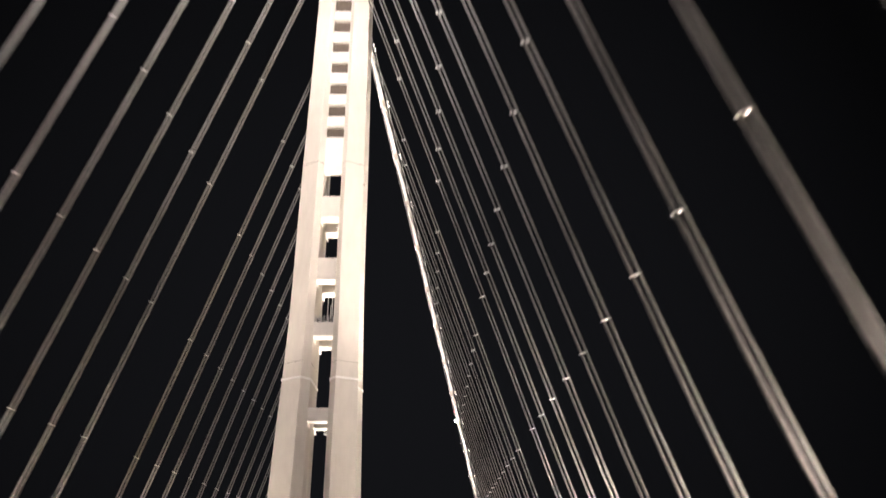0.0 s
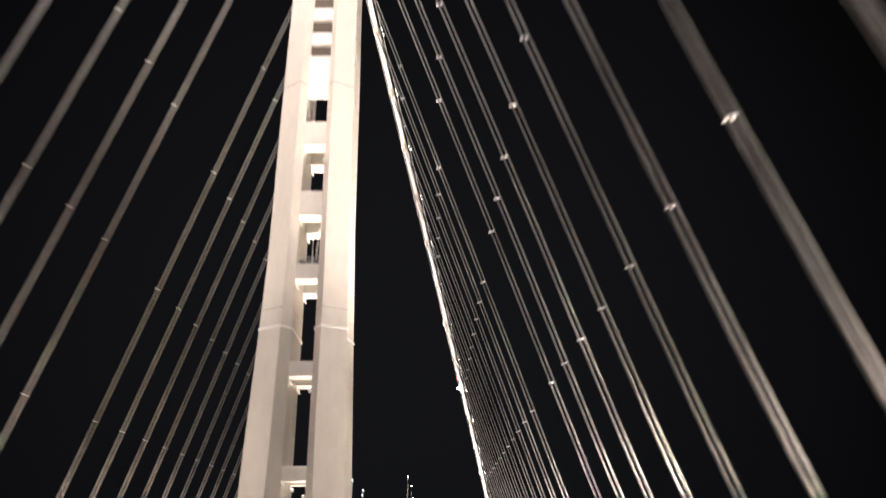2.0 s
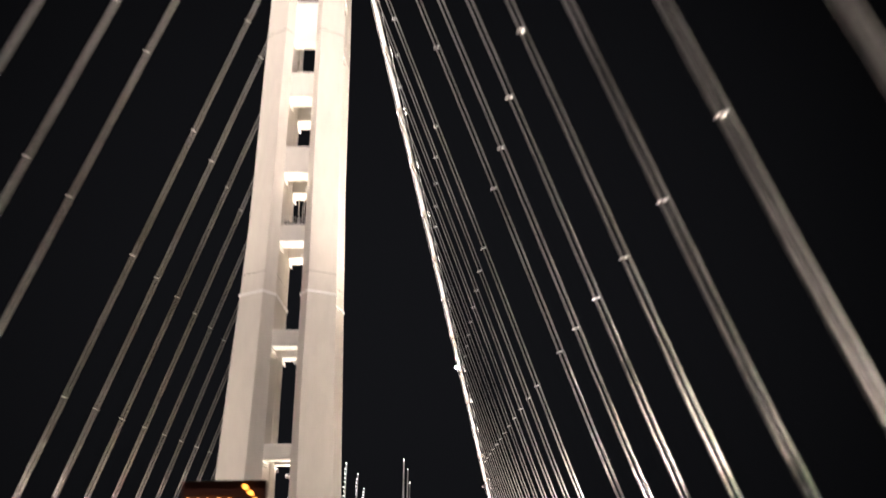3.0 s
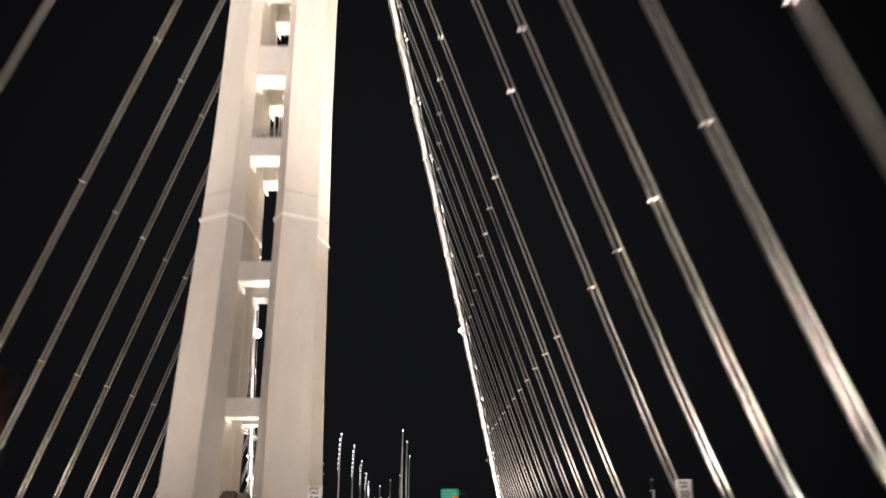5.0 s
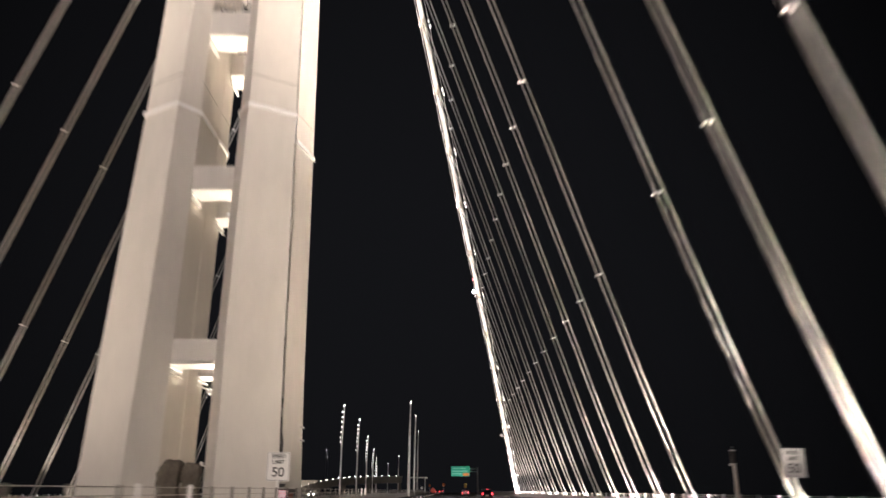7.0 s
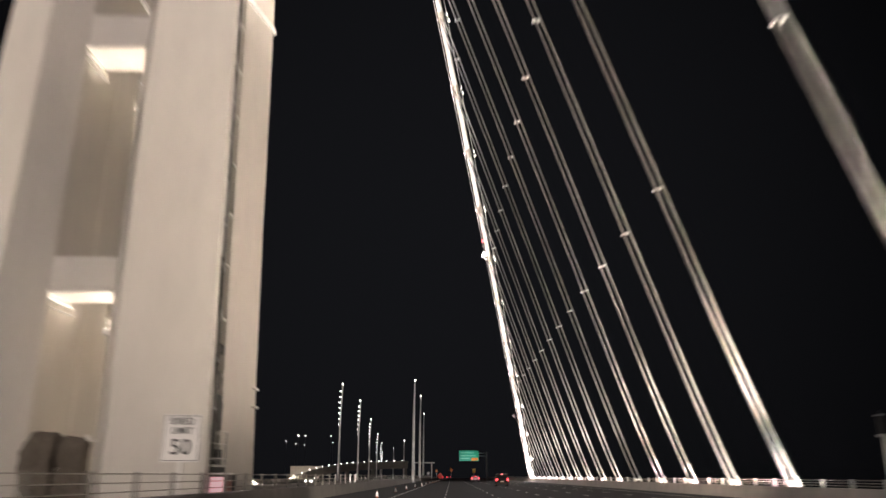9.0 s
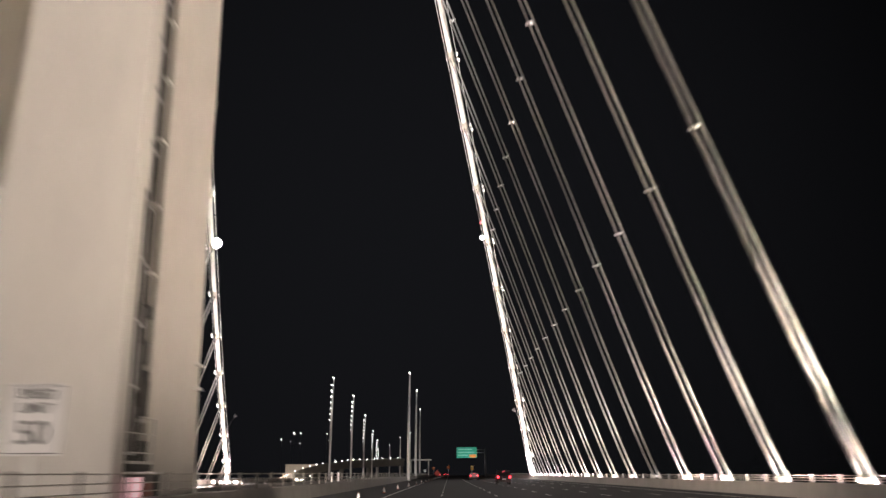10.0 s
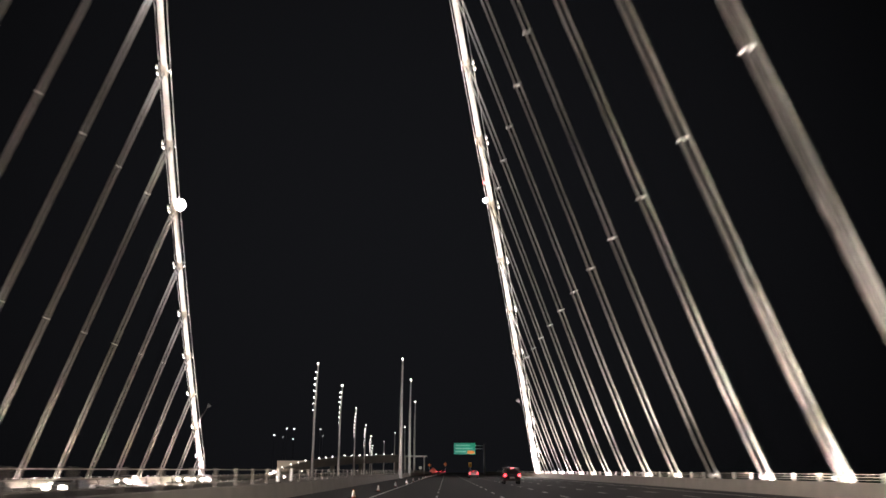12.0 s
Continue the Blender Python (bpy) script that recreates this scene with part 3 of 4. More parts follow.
clamp_mesh = plate_mesh = lens_mesh = None
ROPE_X, ROPE_Y = 0.265, 0.145
for side in (1, -1):
    for k in SPANS:
        y = YT + 10.0 * k
        base, top = on_plane(side, y, Z_BASE), on_plane(side, y, cable_height(10.0 * k) - 0.25)
        root = thing("suspender", base, "four grey steel ropes clamped together, lit from the deck edge", "bridge hanger", "suspenders along the bridge")
        way = top - base
        cuts = [0.0] + [z / way.z for z in (2.5, 5, 7.5, 10, 14, 18, 24, 32, 44) if z < way.z - 4] + [1.0]
        for sx in (-1, 1):
            for sy in (-1, 1):
                o = Vector((sx * ROPE_X, sy * ROPE_Y, 0))
                line = [o + way * f + Vector((sag(side, way.z * f), 0, 0)) for f in cuts]
                part("rope", rod(line, 0.082, 8), ROPE, root)
        tilt = math.atan2(way.x, way.z)
        for h in (19.98, 39.79, 59.72, 79.6):
            if h < cable_height(10.0 * k) - 3:
                m = Matrix.Translation(on_plane(side, y, h) - base + Vector((sag(side, h), 0, 0))) @ Matrix.Rotation(tilt, 4, "Y")
                if clamp_mesh is None:
                    ob = part("clamp", collar(0.34, 0.44, 0.05), CLAMP_WHITE, root, "bright steel rope clamp")
                    ob.matrix_basis, clamp_mesh = m, ob.data
                else:
                    tagged(share("clamp", clamp_mesh, root, m), "bright steel rope clamp")
        m = Matrix.Rotation(tilt, 4, "Y")
        if plate_mesh is None:
            bm = boxed(-0.42, 0.42, -0.75, 0.75, -0.55, -0.42, 0.03)
            for sx in (-1, 1):
                for sy in (-1, 1):
                    tube(bm, [(sx * ROPE_X, sy * ROPE_Y, -0.42), (sx * ROPE_X, sy * ROPE_Y, 0.25), (sx * ROPE_X, sy * ROPE_Y, 0.55)], [0.12, 0.11, 0.07], 10)
            ob = part("anchor", bm, WHITE_STEEL, root, "white cast rope sockets on a plate")
            ob.matrix_basis, plate_mesh = m, ob.data
        else:
            tagged(share("anchor", plate_mesh, root, m), "white cast rope sockets on a plate")
        spread = Matrix.Translation((-0.1 * side, 0.25, 0.16))
        if lens_mesh is None:
            body = part("uplight", boxed(-0.2, 0.2, -0.55, 0.55, -0.10, 0.08, 0.03), WHITE_STEEL, root, "white uplight housing")
            lens = part("lens", boxed(-0.17, 0.17, -0.5, 0.5, 0.082, 0.10, 0.008), LAMP_PAD, body, "glowing lens")
            lens_mesh = (body.data, lens.data)
        else:
            body = tagged(share("uplight", lens_mesh[0], root, Matrix()), "white uplight housing")
            tagged(share("lens", lens_mesh[1], body, Matrix()), "glowing lens")
        body.matrix_basis = spread
        # the beam that lights this suspender, thrown from the deck edge a few metres before it
        inward, before, aim, cone, part_on = {-1: (-0.8, 7.0, 14.0, 64, 0.9), -2: (0.62, 4.5, 9.5, 98, 0.8)}.get(k, (0.62, 4.5, 14.0, 72, 1.0))
        spot("suspender_beam", base + Vector((-inward * side, -before, 0.45)), base + way * (aim / way.z), BEAM_WATTS * part_on * beam_share(side, k), cone, 1.0, PALE, 0.12)


# ---------------------------------------------------------------- lamps on the cables
def cable_lamp(at, out):
    """Three lamp heads on a bracket: two outside the cable, one inside."""
    root = thing("cable_lamp", at, "cluster of small bright lamps bracketed to the cable", "lamp", "lamps along the cables")
    bm = bmesh.new()
    tube(bm, [(0, 0, 0), (0.4 * out, 0, 0.1), (0.95 * out, 0.2, 0.0)], 0.05, 6)
    tube(bm, [(0, 0, 0), (-0.4 * out, 0, 0.1), (-0.7 * out, 0, 0.0)], 0.05, 6)
    part("bracket", bm, GALV, root)
    for x, y, z, r in ((0.78, -0.9, 0.25, 0.11), (1.05, 0.3, 0.0, 0.13), (-0.72, 0.1, 0.0, 0.045)):
        house = part("lamp_head", rod([(x * out, y, z - 0.02), (x * out, y, z + 0.2), (x * out, y, z + 0.34)], [r + 0.02, r, 0.08], 10), WHITE_STEEL, root)
        part("lens", ball(bmesh.new(), (x * out, y, z - 0.05), r, (1, 1, 0.8)), LAMP_WHITE, house, "glowing lens")
    return root


for side in (1, -1):
    first = None
    for k in [n for n in range(-10, 17) if n != 0]:
        if k < 0 and k % 2:
            continue
        p = on_plane(side, YT + 10.0 * k + 0.5, cable_height(10.0 * k + 0.5)) + Vector((0, 0, 0.15))
        if first is None:
            first = cable_lamp(p, side)
        else:
            copy_thing(first, Matrix.Translation(p))
        d = bpy.data.lights.new("cable_light", "POINT")
        d.energy, d.color, d.shadow_soft_size = ((1500 if side > 0 else 1000) if k > 0 else 5000 if k > -5 else 17000), (1.0, 0.90, 0.90) if k > 0 else (1.0, 0.87, 0.85), 0.15
        new("cable_light", d).location = p + Vector((-1.8 * side, -3.0, -2.6))
        if k > 0:
            u = 10.0 * k
            eye = on_plane(side, YT + u - 2.0, cable_height(u - 2.0)) + Vector((-1.0 * side, 0, 0.2))
            spot("cable_beam", eye, on_plane(side, YT + u + 5.0, cable_height(u + 5.0)), 32000, 18, 1.0, PALE, 0.1)


def floodlight(side, k, r):
    p = on_plane(side, YT + 10.0 * k - 0.6, cable_height(10.0 * k - 0.6))
    root = thing("floodlight", p, "glaring white floodlight clamped beside the cable", "floodlight")
    part("housing", rod([(-0.9 * side, 0.45, 0.1), (-0.9 * side, 0.1, 0.05), (-0.9 * side, 0.0, 0.05)], [0.2, r, r + 0.05], 14), DARK_STEEL, root)
    part("lens", ball(bmesh.new(), (-0.9 * side, -0.05, 0.05), r, (1, 0.35, 1)), LAMP_FLOOD, root, "glaring white lens")
    part("arm", rod([(0, 0.3, 0), (-0.9 * side, 0.3, 0.05)], 0.06, 6), GALV, root)
    return root


floodlight(-1, 10, 0.85)
floodlight(1, 10, 0.34)
p = on_plane(1, YT + 97.5, cable_height(97.5)) + Vector((-0.75, 0, 0.9))
beacon = thing("beacon", p, "small red warning beacon on the cable", "beacon")
part("stem", rod([(0, 0, -0.9), (0, 0, 0)], 0.04, 6), GALV, beacon)
part("lens", ball(bmesh.new(), (0, 0, 0.1), 0.2), LAMP_RED, beacon, "glowing red lens")


def arm_lamp(side):
    """A lamp on an outrigger near the foot of a cable."""
    p = on_plane(side, YT + 150, cable_height(150))
    root = thing("outrigger_lamp", p, "unlit grey lamp head on an outrigger arm", "lamp")
    part("arm", rod([(0, 0, 0), (-0.9 * side, 0.3, 2.2), (-1.9 * side, 0.6, 4.0)], 0.07, 8), DARK_STEEL, root)
    part("lamp_head", rod([(-1.8 * side, 0.6, 3.9), (-2.0 * side, 0.6, 4.2), (-2.3 * side, 0.65, 4.55)], [0.12, 0.34, 0.42], 12), POST_GREY, root)


arm_lamp(1)
arm_lamp(-1)


# ---------------------------------------------------------------- light poles
def light_pole(x, y, z0, z1, lamps, width, bend):
    """A tapered six-sided pole; its upper part leans a little and carries a string of lamp heads."""
    h = z1 - z0
    root = thing("light_pole", (x, y, z0), "tall tapered grey steel light pole with small bright lamps" if lamps > 1 else "tall tapered grey steel light pole with a lamp on its tip",
                 "light pole", "light poles along the road")
    kink = h * 0.62
    part("shaft", rod([(-bend, 0, 0), (-bend, 0, 0.3), (-bend * 0.9, 0, kink), (0, 0, h)], [width * 0.62, width * 0.5, width * 0.40, width * 0.2], 6), WHITE_STEEL, root)
    part("base_plate", boxed(-bend - width * 0.8, -bend + width * 0.8, -width * 0.8, width * 0.8, 0, 0.06, 0.01), GALV, root)
    for i in range(lamps):
        f = 1.0 if i == 0 else 0.925 - 0.055 * (i - 1)
        zz = h * f
        xx = -bend * 0.9 * max(0, (h - zz) / (h - kink)) - (0.3 if i else 0.0)
        r = 0.19 if i == 0 else 0.185 - 0.012 * i
        head = part("lamp_head", rod([(xx, -0.15, zz + 0.12), (xx, -0.34, zz + 0.05)], [0.1, r * 0.8], 10), GALV, root)
        part("lens", ball(bmesh.new(), (xx, -0.42, zz), r, (1, 0.6, 1)), LAMP_POLE, head, "glowing lens")
    return root


for x, y, top in ((-25.6, 260, 22.1), (-25.95, 300, 22.0), (-28.2, 352, 20.4), (-32.0, 420, 18.9), (-37.4, 500, 18.3), (-40.7, 545, 15.0)):
    light_pole(x, y, DECK_S if y < 620 and x > -56 else 0, top, 8, 0.5, 0.35)
for x, y, top, w in ((-8.6, 259, 22.85, 0.72), (-8.85, 302, 23.5, 0.72), (-9.55, 350, 22.2, 0.62)):
    light_pole(x, y, 0.0, top, 1, w, 0.2)
for x, y, top in ((-15.3, 400, 17.1), (-22.3, 450, 17.3), (-32.4, 520, 16.3)):
    light_pole(x, y, -3.0, top, 1, 0.5, 0.1)


# ---------------------------------------------------------------- signs
def speed_sign(x, y, z, foot):
    """A speed limit plate on a square post that stands on the barrier."""
    root = thing("speed_limit_sign", (x, y, z), "white speed limit sign with black letters on a steel post", "road sign", "speed limit signs")
    part("post", boxed(-0.09, 0.09, 0.0, 0.1, foot - z, 2.55, 0.01), WHITE_STEEL, root)
    plate = part("plate", boxed(-0.65, 0.65, -0.012, 0.0, 1.05, 2.62, 0.005), SIGN_WHITE, root)
    bm = boxed(-0.61, 0.61, -0.018, -0.013, 1.09, 1.11)
    block(bm, -0.61, 0.61, -0.018, -0.013, 2.56, 2.58)
    block(bm, -0.61, -0.59, -0.018, -0.013, 1.11, 2.56)
    block(bm, 0.59, 0.61, -0.018, -0.013, 1.11, 2.56)
    part("border", bm, SIGN_BLACK, plate)
    for text, size, h in (("SPEED", 0.30, 2.38), ("LIMIT", 0.30, 2.07), ("50", 0.72, 1.52)):
        lettering("lettering", text, size, pose(0, -0.02, h, 90, 0, 0), SIGN_BLACK, plate)
    return root


speed_sign(-9.3, 105.8, 0.84, 0.42)
speed_sign(19.66, 106.0, 1.20, 0.0)


def call_post(x, y, z):
    """A round post that ends in a bracket and a camera housing with a small lamp on its lid."""
    root = thing("camera_post", (x, y, z), "grey steel post carrying a dark camera housing", "post")
    part("shaft", rod([(0, 0, -0.4), (0, 0, 2.35)], [0.13, 0.11], 10), WHITE_STEEL, root)
    part("bracket", boxed(-0.30, 0.12, -0.08, 0.08, 2.35, 2.47, 0.02), WHITE_STEEL, root)
    house = part("housing", boxed(-0.20, 0.06, -0.16, 0.16, 2.5, 3.3, 0.03), SIGN_BLACK, root, "dark camera housing")
    part("lid", boxed(-0.24, 0.10, -0.2, 0.2, 3.31, 3.37, 0.01), GALV, house, "pale lid")
    part("aerial", rod([(-0.07, 0, 3.37), (-0.07, 0, 3.6)], 0.015, 6), GALV, house)


call_post(19.95, 115.9, 0.85)


def gantry_sign():
    root = thing("overhead_sign", (14.3, 400, 0), "green overhead direction sign on a cantilever pole", "road sign")
    part("pole", rod([(0, 0, 0), (0, 0, 10.9)], [0.42, 0.32], 12), GALV, root)
    for z in (9.2, 10.3):
        part("arm", rod([(0, 0.25, z), (-11.0, 0.25, z)], 0.14, 8), GALV, root)
    plate = part("panel", boxed(-11.3, -3.3, -0.1, 0.05, 7.2, 11.3, 0.02), GREEN_SHEET, root, "green sign panel")
    for x0, x1, z in ((-10.6, -5.2, 10.45), (-10.8, -4.3, 9.3), (-10.8, -6.9, 8.25)):
        part("text_bar", boxed(x0, x1, -0.13, -0.11, z - 0.2, z + 0.2), SIGN_TEXT, plate)
    part("exit_panel", boxed(-6.3, -3.6, -0.13, -0.11, 7.4, 8.5), ORANGE_SHEET, plate, "orange panel")
    # unseen lamp added in front to brighten the green panel
    spot("sign_light", (9.0, 393, 4.5), (7.0, 400, 9.3), 2600, 95, 1.0, (0.9, 1.0, 0.95), 0.1)


gantry_sign()


def diamond_sign(x, y, z, size, sheet, label):
    root = thing("warning_sign", (x, y, 0), label, "road sign", "work zone signs")
    part("post", boxed(-0.05, 0.05, 0.02, 0.12, 0, z, 0.01), GALV, root)
    bm = boxed(-size / 2, size / 2, -0.02, 0.0, -size / 2, size / 2, 0.04)
    bm.transform(Matrix.Translation((0, 0, z)) @ Matrix.Rotation(math.pi / 4, 4, "Y"))
    part("plate", bm, sheet, root)


def board_sign(x, y, z0, z1, w, sheet, label):
    root = thing("board_sign", (x, y, 0), label, "road sign")
    part("post", boxed(-0.06, 0.06, 0.02, 0.14, 0, z1 - 0.2, 0.01), GALV, root)
    plate = part("plate", boxed(-w / 2, w / 2, -0.03, 0.0, z0, z1, 0.02), sheet, root)
    part("text_bar", boxed(-w * 0.3, w * 0.3, -0.04, -0.032, z0 + (z1 - z0) * 0.55, z0 + (z1 - z0) * 0.75), SIGN_BLACK, plate)


diamond_sign(-0.2, 400, 3.7, 1.05, ORANGE_SHEET, "orange diamond warning sign on a post")
diamond_sign(-4.4, 380, 1.4, 1.7, RED_SHEET, "red-orange diamond work sign standing low on the shoulder")
diamond_sign(-6.2, 405, 3.4, 0.9, ORANGE_SHEET, "small orange diamond sign on a post")
board_sign(9.0, 400, 2.6, 4.2, 1.1, YELLOW_SHEET, "yellow rectangular ramp sign on a post")
board_sign(-9.4, 398, 2.0, 2.9, 1.0, SIGN_WHITE, "small pale guide sign beside the road")


def portal():
    root = thing("gantry", (-11.6, 405, -1), "slim white sign gantry over the far roadway", "gantry")
    for x in (-3.6, 3.4):
        part("leg", rod([(x, 0, 0), (x, 0, 7.6)], 0.22, 8), WHITE_STEEL, root)
    part("beam", boxed(-4.2, 4.6, -0.25, 0.25, 7.4, 7.9, 0.05), WHITE_STEEL, root)


portal()


# ---------------------------------------------------------------- roadworks
def traffic_cone(x, y):
    root = thing("traffic_cone", (x, y, 0), "orange traffic cone with a white reflective collar", "traffic cone", "cones along the closed lane")
    part("base", boxed(-0.2, 0.2, -0.2, 0.2, 0.0, 0.05, 0.015), RUBBER, root)
    part("body", rod([(0, 0, 0.05), (0, 0, 0.47)], [0.115, 0.032], 14), ORANGE_PLASTIC, root)
    part("collar", rod([(0, 0, 0.11), (0, 0, 0.43)], [0.108, 0.046], 14), SIGN_WHITE, root, "white reflective collar")
    return root


cone = traffic_cone(-5.2, 133.5)
for n in range(1, 19):
    y = 133.5 + 15.6 * n + 1.0 * math.sin(2.1 * n)
    x = float(np.interp(y, (131, 150, 180, 220, 300, 400), (-5.2, -5.1, -4.75, -4.2, -3.6, -2.2)))
    copy_thing(cone, pose(x, y, 0, 0, 0, 37 * n))


def arrow_board():
    """A trailer with a lamp panel on a mast; the lit lamps form an arrow."""
    root = thing("arrow_board", (-7.25, 54, 0), "black trailer-mounted arrow board with lit amber lamps", "arrow board")
    # the lit lamps' reddish glow is put into the panel's brown
    panel = part("panel", boxed(-1.45, 1.45, 0.0, 0.09, 2.05, 3.36, 0.02), BOARD_BROWN, root)
    part("hood", boxed(-1.45, 1.45, -0.16, 0.0, 3.33, 3.36), SIGN_BLACK, panel)
    part("mast", boxed(-0.07, 0.07, 0.12, 0.26, 0.55, 3.1, 0.01), ORANGE_PLASTIC, root)
    part("chassis", boxed(-0.75, 0.75, -1.2, 1.2, 0.42, 0.58, 0.03), ORANGE_PLASTIC, root)
    part("drawbar", rod([(0, 1.2, 0.5), (0, 2.4, 0.45)], 0.05, 8), ORANGE_PLASTIC, root)
    part("battery_box", boxed(-0.5, 0.5, -0.7, 0.3, 0.58, 1.05, 0.03), ORANGE_PLASTIC, root)
    for x in (-0.9, 0.9):
        wheel = part("wheel", rod([(x - 0.1, 0, 0.33), (x + 0.1, 0, 0.33)], 0.33, 18), RUBBER, root)
        part("rim", rod([(x - 0.105, 0, 0.33), (x + 0.105, 0, 0.33)], 0.18, 12), GALV, wheel)
    for x, z in ((-1.15, 2.71), (-0.8, 2.71), (-0.45, 2.71), (-0.1, 2.71), (0.25, 2.71), (0.72, 3.15), (0.92, 2.95), (1.12, 2.71), (0.92, 2.46), (0.72, 2.26)):
        part("lamp", rod([(x, -0.04, z), (x, 0.0, z)], 0.088, 14), LAMP_AMBER, panel, "lit amber lamp")


arrow_board()


def marker_post(x, y, z):
    root = thing("marker_post", (x, y, z), "white reflective marker post on the barrier", "marker post", "marker posts")
    part("blade", boxed(-0.07, 0.07, -0.03, 0.03, 0.0, 0.74, 0.02), SIGN_WHITE, root)
    part("foot", boxed(-0.12, 0.12, -0.1, 0.1, -0.02, 0.03, 0.01), RUBBER, root)


marker_post(-9.02, 149, 0.86)
marker_post(-9.02, 152.6, 0.86)
marker_post(-9.02, 85.0, 0.86)
marker_post(-9.02, 89.8, 0.86)


# ---------------------------------------------------------------- vehicles
def vehicle(x, y, z, paint, rear, label, tall):
    """A car seen from behind (rear) or coming towards us."""
    root = thing("car", (x, y, z), label, "car", "cars on the bridge")
    h = 1.78 if tall else 1.45
    side = [(-2.25, 0.32), (-2.3, 0.75), (-2.2, 1.0), (-1.95 if tall else -1.35, h - 0.06), (-1.7 if tall else -0.9, h), (0.35, h), (1.05, 1.05), (2.1, 0.92), (2.3, 0.62), (2.25, 0.32)]
    rings = []
    for xx, inset in ((-0.93, 0.10), (-0.90, 0.0), (0.90, 0.0), (0.93, 0.10)):
        rings.append([(xx * (1 - 0.16 * max(0, (zz - 1.0)) / (h - 1.0)), yy * (1 - inset * 0.2), zz - (inset * 0.3 if zz > 0.9 else 0)) for yy, zz in side])
    body = part("body", loft(rings), paint, root)
    if not rear:
        body.matrix_basis = pose(0, 0, 0, 0, 0, 180)
    part("rear_window", boxed(-0.62, 0.62, -2.16 if tall else -1.78, -2.12 if tall else -1.74, 1.12, h - 0.2, 0.01) if rear else boxed(-0.62, 0.62, -0.86, -0.82, 1.12, h - 0.14, 0.01), CAR_GLASS, root)
    part("bumper", boxed(-0.88, 0.88, -2.42, -2.25, 0.32, 0.58, 0.04), DARK_STEEL, root)
    for wx in (-0.78, 0.78):
        for wy in (-1.4, 1.4):
            wheel = part("wheel", rod([(wx - 0.11, wy, 0.34), (wx + 0.11, wy, 0.34)], 0.34, 18), RUBBER, root)
            part("rim", rod([(wx - 0.115, wy, 0.34), (wx + 0.115, wy, 0.34)], 0.2, 12), GALV, wheel)
        if rear:
            part("tail_light", boxed(wx - 0.13, wx + 0.13, -2.40, -2.28, 0.80, 1.06, 0.02), LAMP_RED, root, "lit red tail light")
        else:
            part("headlight", ball(bmesh.new(), (wx * 0.9, -2.36, 0.70), 0.30, (1, 0.5, 0.8)), LAMP_HEAD, root, "lit white headlight")
    if rear:
        part("plate", boxed(-0.26, 0.26, -2.44, -2.425, 0.62, 0.75), SIGN_WHITE, root)
        part("brake_light", boxed(-0.2, 0.2, -2.2 if tall else -1.9, -2.14 if tall else -1.84, h - 0.14, h - 0.1), LAMP_RED, root)
    return root


vehicle(7.1, 195, 0, CAR_PAINT, True, "dark sport utility vehicle driving away with lit tail lights", True)
vehicle(5.3, 262, 0, CAR_SILVER, True, "silver sedan driving away with lit tail lights", False)
vehicle(-4.6, 430, 0, CAR_PAINT, True, "dark sedan driving away with lit tail lights", False)
vehicle(-1.4, 445, 0, CAR_PAINT, True, "dark sedan driving away with lit tail lights", False)
for x, y in ((-27.6, 153.5), (-33.0, 176), (-39.5, 190), (-47.0, 224), (-44.5, 243), (-40.6, 239), (-38.0, 292)):
    vehicle(x, y, DECK_S, CAR_SILVER, False, "silver car coming towards the tower with lit headlights", False)

for x, y in ((-33.0, 172), (-39.5, 186), (-40.6, 235), (-44.5, 239), (-38.0, 288)):
    spot("car_beam", (x, y, DECK_S + 0.7), (x - (4.0 if y < 238 else 14.0), y - 60, DECK_S + 0.6), 190000, 56, 1.0, (1.0, 0.84, 0.70), 0.1)

# ---------------------------------------------------------------- foot of the tower
TARP = surface("grey_tarpaulin", (0.11, 0.092, 0.072), 0.75, spread=0.5, grain=5, stain=1.2, bump=0.5, depth=0.05)


def covered_unit(x, y, w, d, h, seed, label):
    """A machine under a tied tarpaulin: a creased sheet that bulges over what it covers."""
    root = thing("covered_machine", (x, y, -0.2), label, "machine")
    sections = []
    for i in range(18):
        f = i / 17
        ring = []
        for j in range(26):
            a = 2 * math.pi * j / 26
            c, q = math.cos(a), math.sin(a)
            n = noise.noise(Vector((1.3 * c + seed, 1.3 * q, 3.0 * f))) + 0.55 * noise.noise(Vector((3.0 * c, 3.0 * q + seed, 8.0 * f))) + 0.4 * noise.noise(Vector((6.0 * c + seed, 6.0 * q, 15.0 * f)))
            dome = max(0.0, (f - 0.66) / 0.34)
            r = (1 + 0.32 * n) * (1.0 - 0.10 * f) * (1.0 - 0.5 * dome ** 3)
            sq = (abs(c) ** 4 + abs(q) ** 4) ** (-0.25)
            ring.append((w * (sq * c * r + 0.12 * math.sin(seed + 6 * f)), d * sq * q * r, h * (f - 0.05 * dome ** 4 + 0.05 * n * f)))
        sections.append(ring)
    bm = loft(sections)
    for face in bm.faces:
        face.smooth = True
    part("cover", bm, TARP, root)
    part("skid", boxed(-w * 0.9, w * 0.9, -d * 0.8, d * 0.8, 0.0, 0.14, 0.03), DARK_STEEL, root)


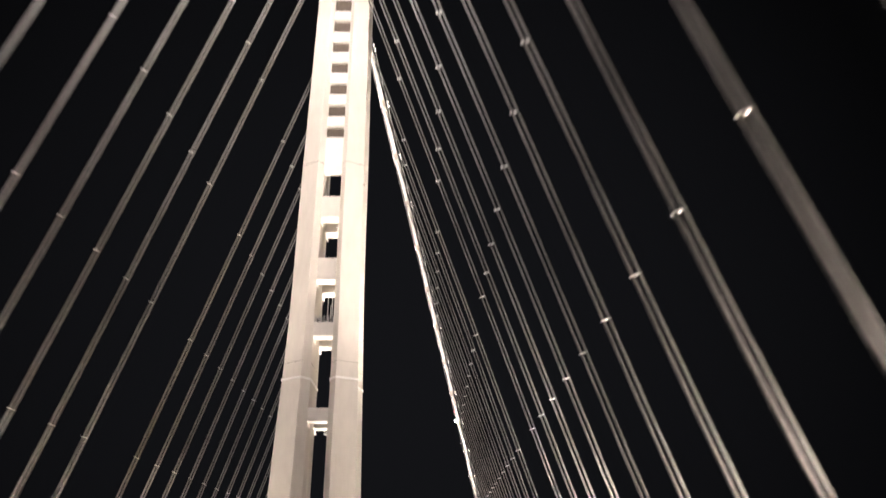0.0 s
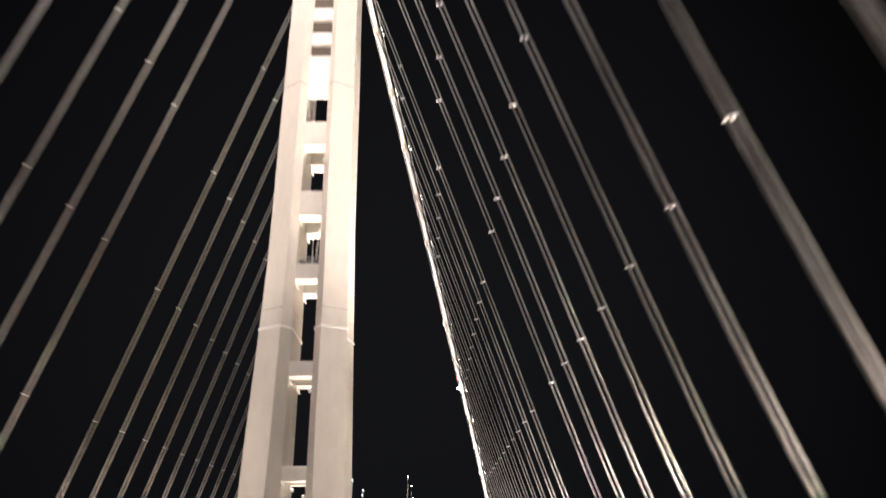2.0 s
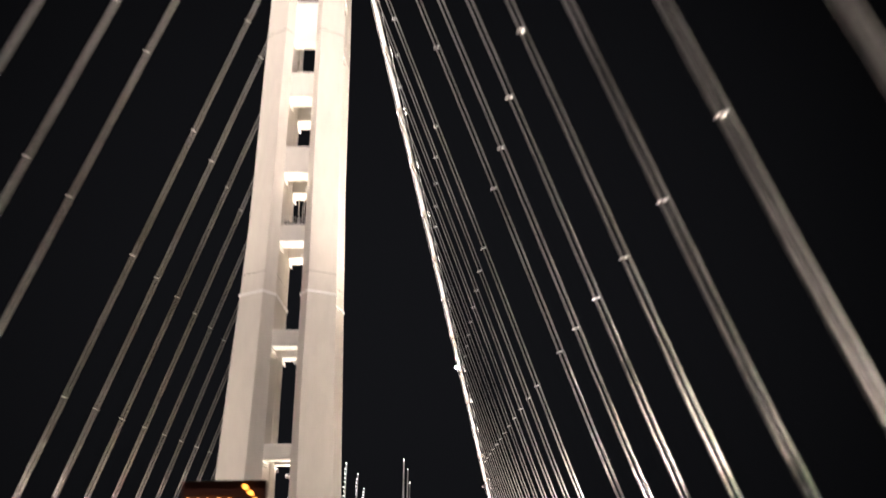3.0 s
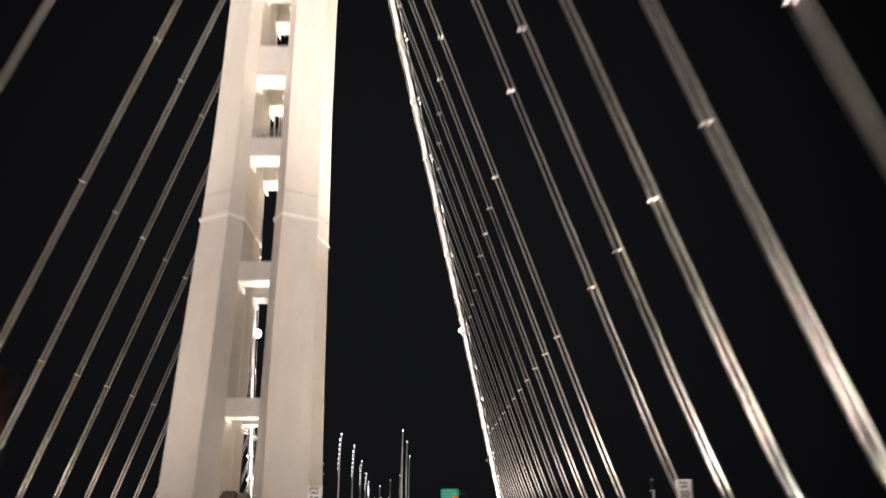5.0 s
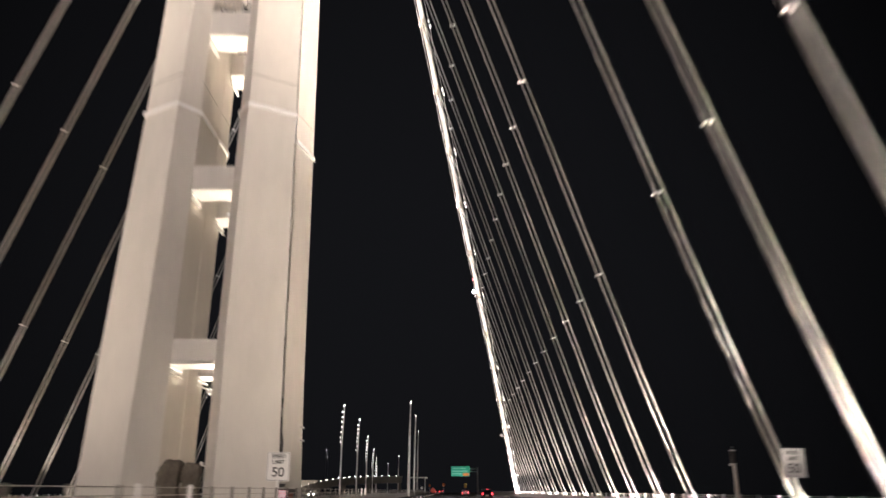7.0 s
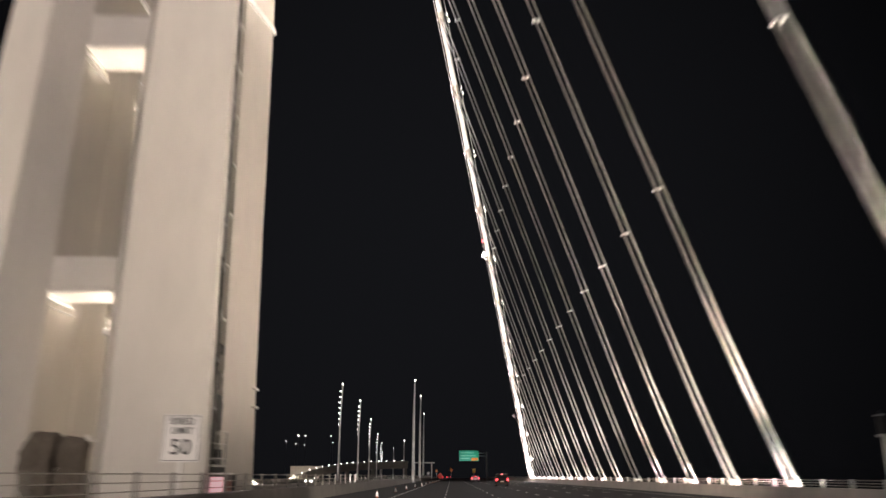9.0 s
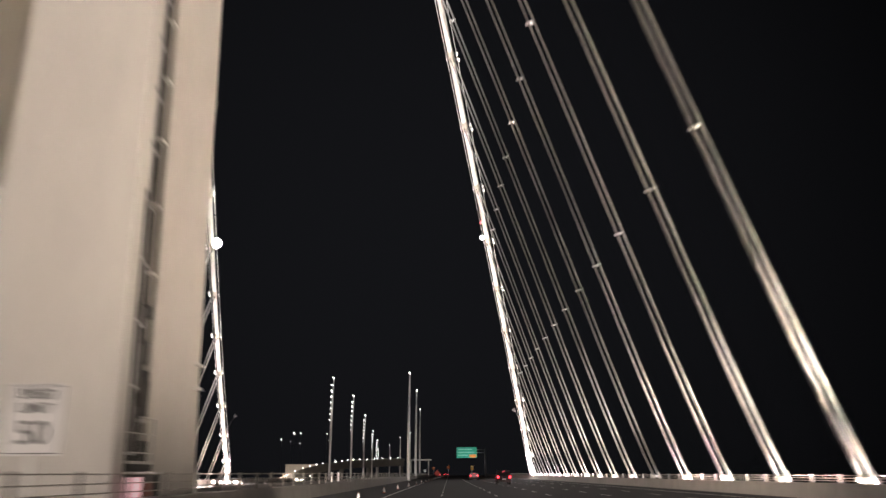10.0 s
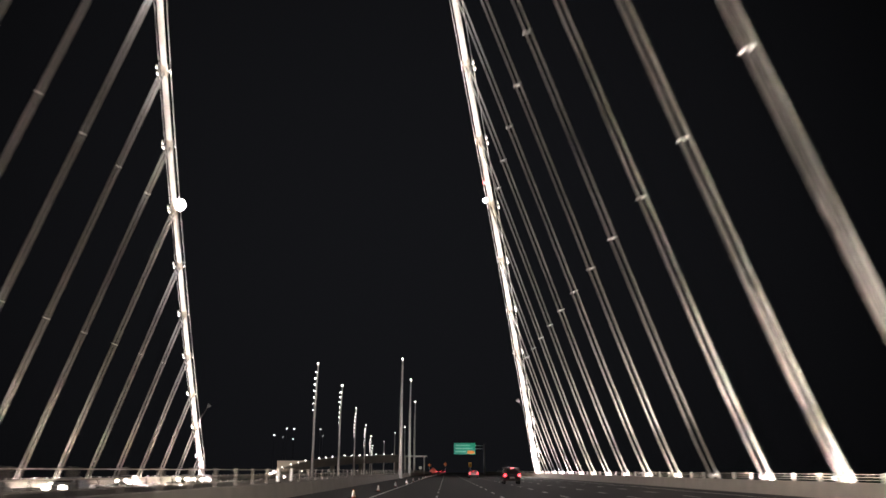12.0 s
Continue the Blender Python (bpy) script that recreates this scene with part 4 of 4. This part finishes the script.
covered_unit(XT - 0.62, YT - 4.9, 0.74, 0.5, 3.6, 1.3, "tall machine under a dark grey tarpaulin between the tower legs")
covered_unit(XT + 0.70, YT - 4.75, 0.62, 0.5, 3.4, 7.7, "machine under a dark grey tarpaulin between the tower legs")
tagged(link("tower_platform", boxed(XT - 8.6, XT + 7.6, YT - 8.5, YT + 8.5, -0.9, -0.2), CONCRETE), "concrete platform round the foot of the tower", "platform", kind="structure")
root = thing("control_box", (XT + 6.45, YT - 2.0, -0.2), "grey control cabinet with a lit pink display", "control box")
part("body", boxed(-0.53, 0.53, -0.3, 0.3, 0, 1.72, 0.04), DARK_STEEL, root)
part("display", boxed(-0.50, 0.12, -0.32, -0.302, 0.35, 1.6, 0.01), lamp_glow("pink_display", (0.9, 0.42, 0.48), 0.55), root, "lit pink display")
part("bezel", boxed(0.17, 0.48, -0.32, -0.302, 0.3, 1.45, 0.01), BOARD_BROWN, root)
part("lid", boxed(-0.57, 0.57, -0.36, 0.36, 1.722, 1.78, 0.015), WHITE_STEEL, root, "pale lid")


# ---------------------------------------------------------------- the far ramp and the shore
def ramp():
    line = [(-70, 392, -2.2), (-65.5, 404, 0.4), (-60.5, 413, 2.9), (-56, 420, 4.3), (-51.3, 426, 5.2), (-46.5, 431, 5.8), (-42, 436, 6.3), (-36, 442, 6.6), (-29, 448, 7.0), (-22, 454, 7.2)]
    root = thing("ramp", (0, 0, 0), "curved concrete ramp bridge with a row of small lamps", "ramp bridge")
    part("deck", loft([[(x - 1.5, y + 4, z), (x + 1.5, y - 4, z), (x + 1.5, y - 4, z - 2.4), (x - 1.5, y + 4, z - 2.4)] for x, y, z in line]), RAMP_CONCRETE, root)
    part("parapet", loft([[(x + 1.6, y - 4.2, z + 0.8), (x + 1.7, y - 4.4, z + 0.8), (x + 1.7, y - 4.4, z - 0.2), (x + 1.6, y - 4.2, z - 0.2)] for x, y, z in line]), RAMP_CONCRETE, root)
    for x, y, z in line[3::2]:
        part("pier", rod([(x, y, z - 2.3), (x, y, -48)], 0.9, 10), RAMP_CONCRETE, root)
    for i in range(17):
        f = 1.0 + 7.6 * i / 16
        j = int(f)
        a, b = Vector(line[j]), Vector(line[j + 1])
        q = a.lerp(b, f - j)
        lamp = part("lamp_post", rod([(q.x + 1.7, q.y - 4.5, q.z - 0.2), (q.x + 1.7, q.y - 4.5, q.z + 1.0)], 0.05, 6), GALV, root)
        part("lens", ball(bmesh.new(), (q.x + 1.7, q.y - 4.5, q.z + 1.1), 0.20), LAMP_POLE, lamp, "glowing lens")
    # light from the lamps on the parapet
    for x, y, z in line[1:8:2]:
        d = bpy.data.lights.new("ramp_light", "POINT")
        d.energy, d.color, d.shadow_soft_size = (7000 if x < -60 else 12), WARM, 0.2
        new("ramp_light", d).location = (x + 3.0, y - 7.0, z + 1.2)


ramp()


def tunnel_portal():
    """A floodlit concrete wall on the island with an arched tunnel mouth and lamps round the arch."""
    root = thing("tunnel_portal", (-113.5, 690, -3.0), "floodlit pale concrete tunnel portal with lamps round its arch", "tunnel portal")
    arch = [(2.0 + 7.6 * math.cos(a), 5.0 * math.sin(a)) for a in [math.pi * (1 - i / 16) for i in range(17)]]
    bm = bmesh.new()
    top = 10.9
    for (x0, z0), (x1, z1) in zip(arch, arch[1:]):
        rows = [[bm.verts.new(p) for p in ((x0, y, z0), (x1, y, z1), (x1, y, top), (x0, y, top))] for y in (0.0, 1.2)]
        bm.faces.new(rows[0])
        bm.faces.new(rows[1][::-1])
        bm.faces.new((rows[0][1], rows[0][0], rows[1][0], rows[1][1]))
    block(bm, -10.8, arch[0][0], 0.0, 1.2, -36.0, top)
    block(bm, arch[-1][0], 13.4, 0.0, 1.2, -36.0, top)
    part("wall", bm, CONCRETE, root)
    part("coping", boxed(-11.1, 13.7, -0.3, 1.5, top + 0.004, top + 0.7, 0.1), CONCRETE, root)
    part("road_slab", boxed(-5.55, 9.55, -0.2, 30.0, -1.2, -0.2, 0.05), ASPHALT, root)
    part("lining", boxed(-6.0, 10.0, 30.0, 31.0, -1.2, 6.0, 0.1), DARK_STEEL, root, "dark end of the tunnel bore")
    for x, z in arch[2:15]:
        lamp = part("arch_lamp", boxed(x - 0.3, x + 0.3, -0.35, -0.004, z + 0.25, z + 0.75, 0.08), GALV, root)
        part("lens", ball(bmesh.new(), (x, -0.42, z + 0.5), 0.34, (1, 0.5, 1)), LAMP_POLE, lamp, "glowing lens")
    for x in (-9.0, 8.0):
        spot("portal_flood", (-113.5 + x, 664, -12.0), (-113.5 + 0.5 * x, 690, 4.0), 16000, 90, 1.0, (1.0, 0.85, 0.70), 0.2)


tunnel_portal()


def shore_lamp(x, y, z, r):
    """A far hillside light, carried by an added mast too thin to see."""
    root = thing("mast_lamp", (x, y, z), "small bright hillside light on an added thin mast", "lamp", "lamps on the island")
    part("mast", rod([(0, 0, -z - 46), (0, 0, -0.2)], [0.14, 0.07], 6), DARK_STEEL, root)
    part("bracket", rod([(0, 0, -0.3), (0, -0.5, 0)], 0.05, 6), DARK_STEEL, root)
    part("lens", ball(bmesh.new(), (0, -0.6, 0), r), LAMP_POLE, root, "glowing lens")


for x, y, z, r in ((-140, 795.6, 36.9, 0.5), (-133.5, 795.6, 36.9, 0.48), (-134, 795.6, 28.0, 0.28), (-146.5, 775.6, 30.5, 0.4), (-138.5, 775.6, 29, 0.22), (-104, 755.6, 34.5, 0.28), (-102, 755.6, 29, 0.2)):
    shore_lamp(x, y, z, r)
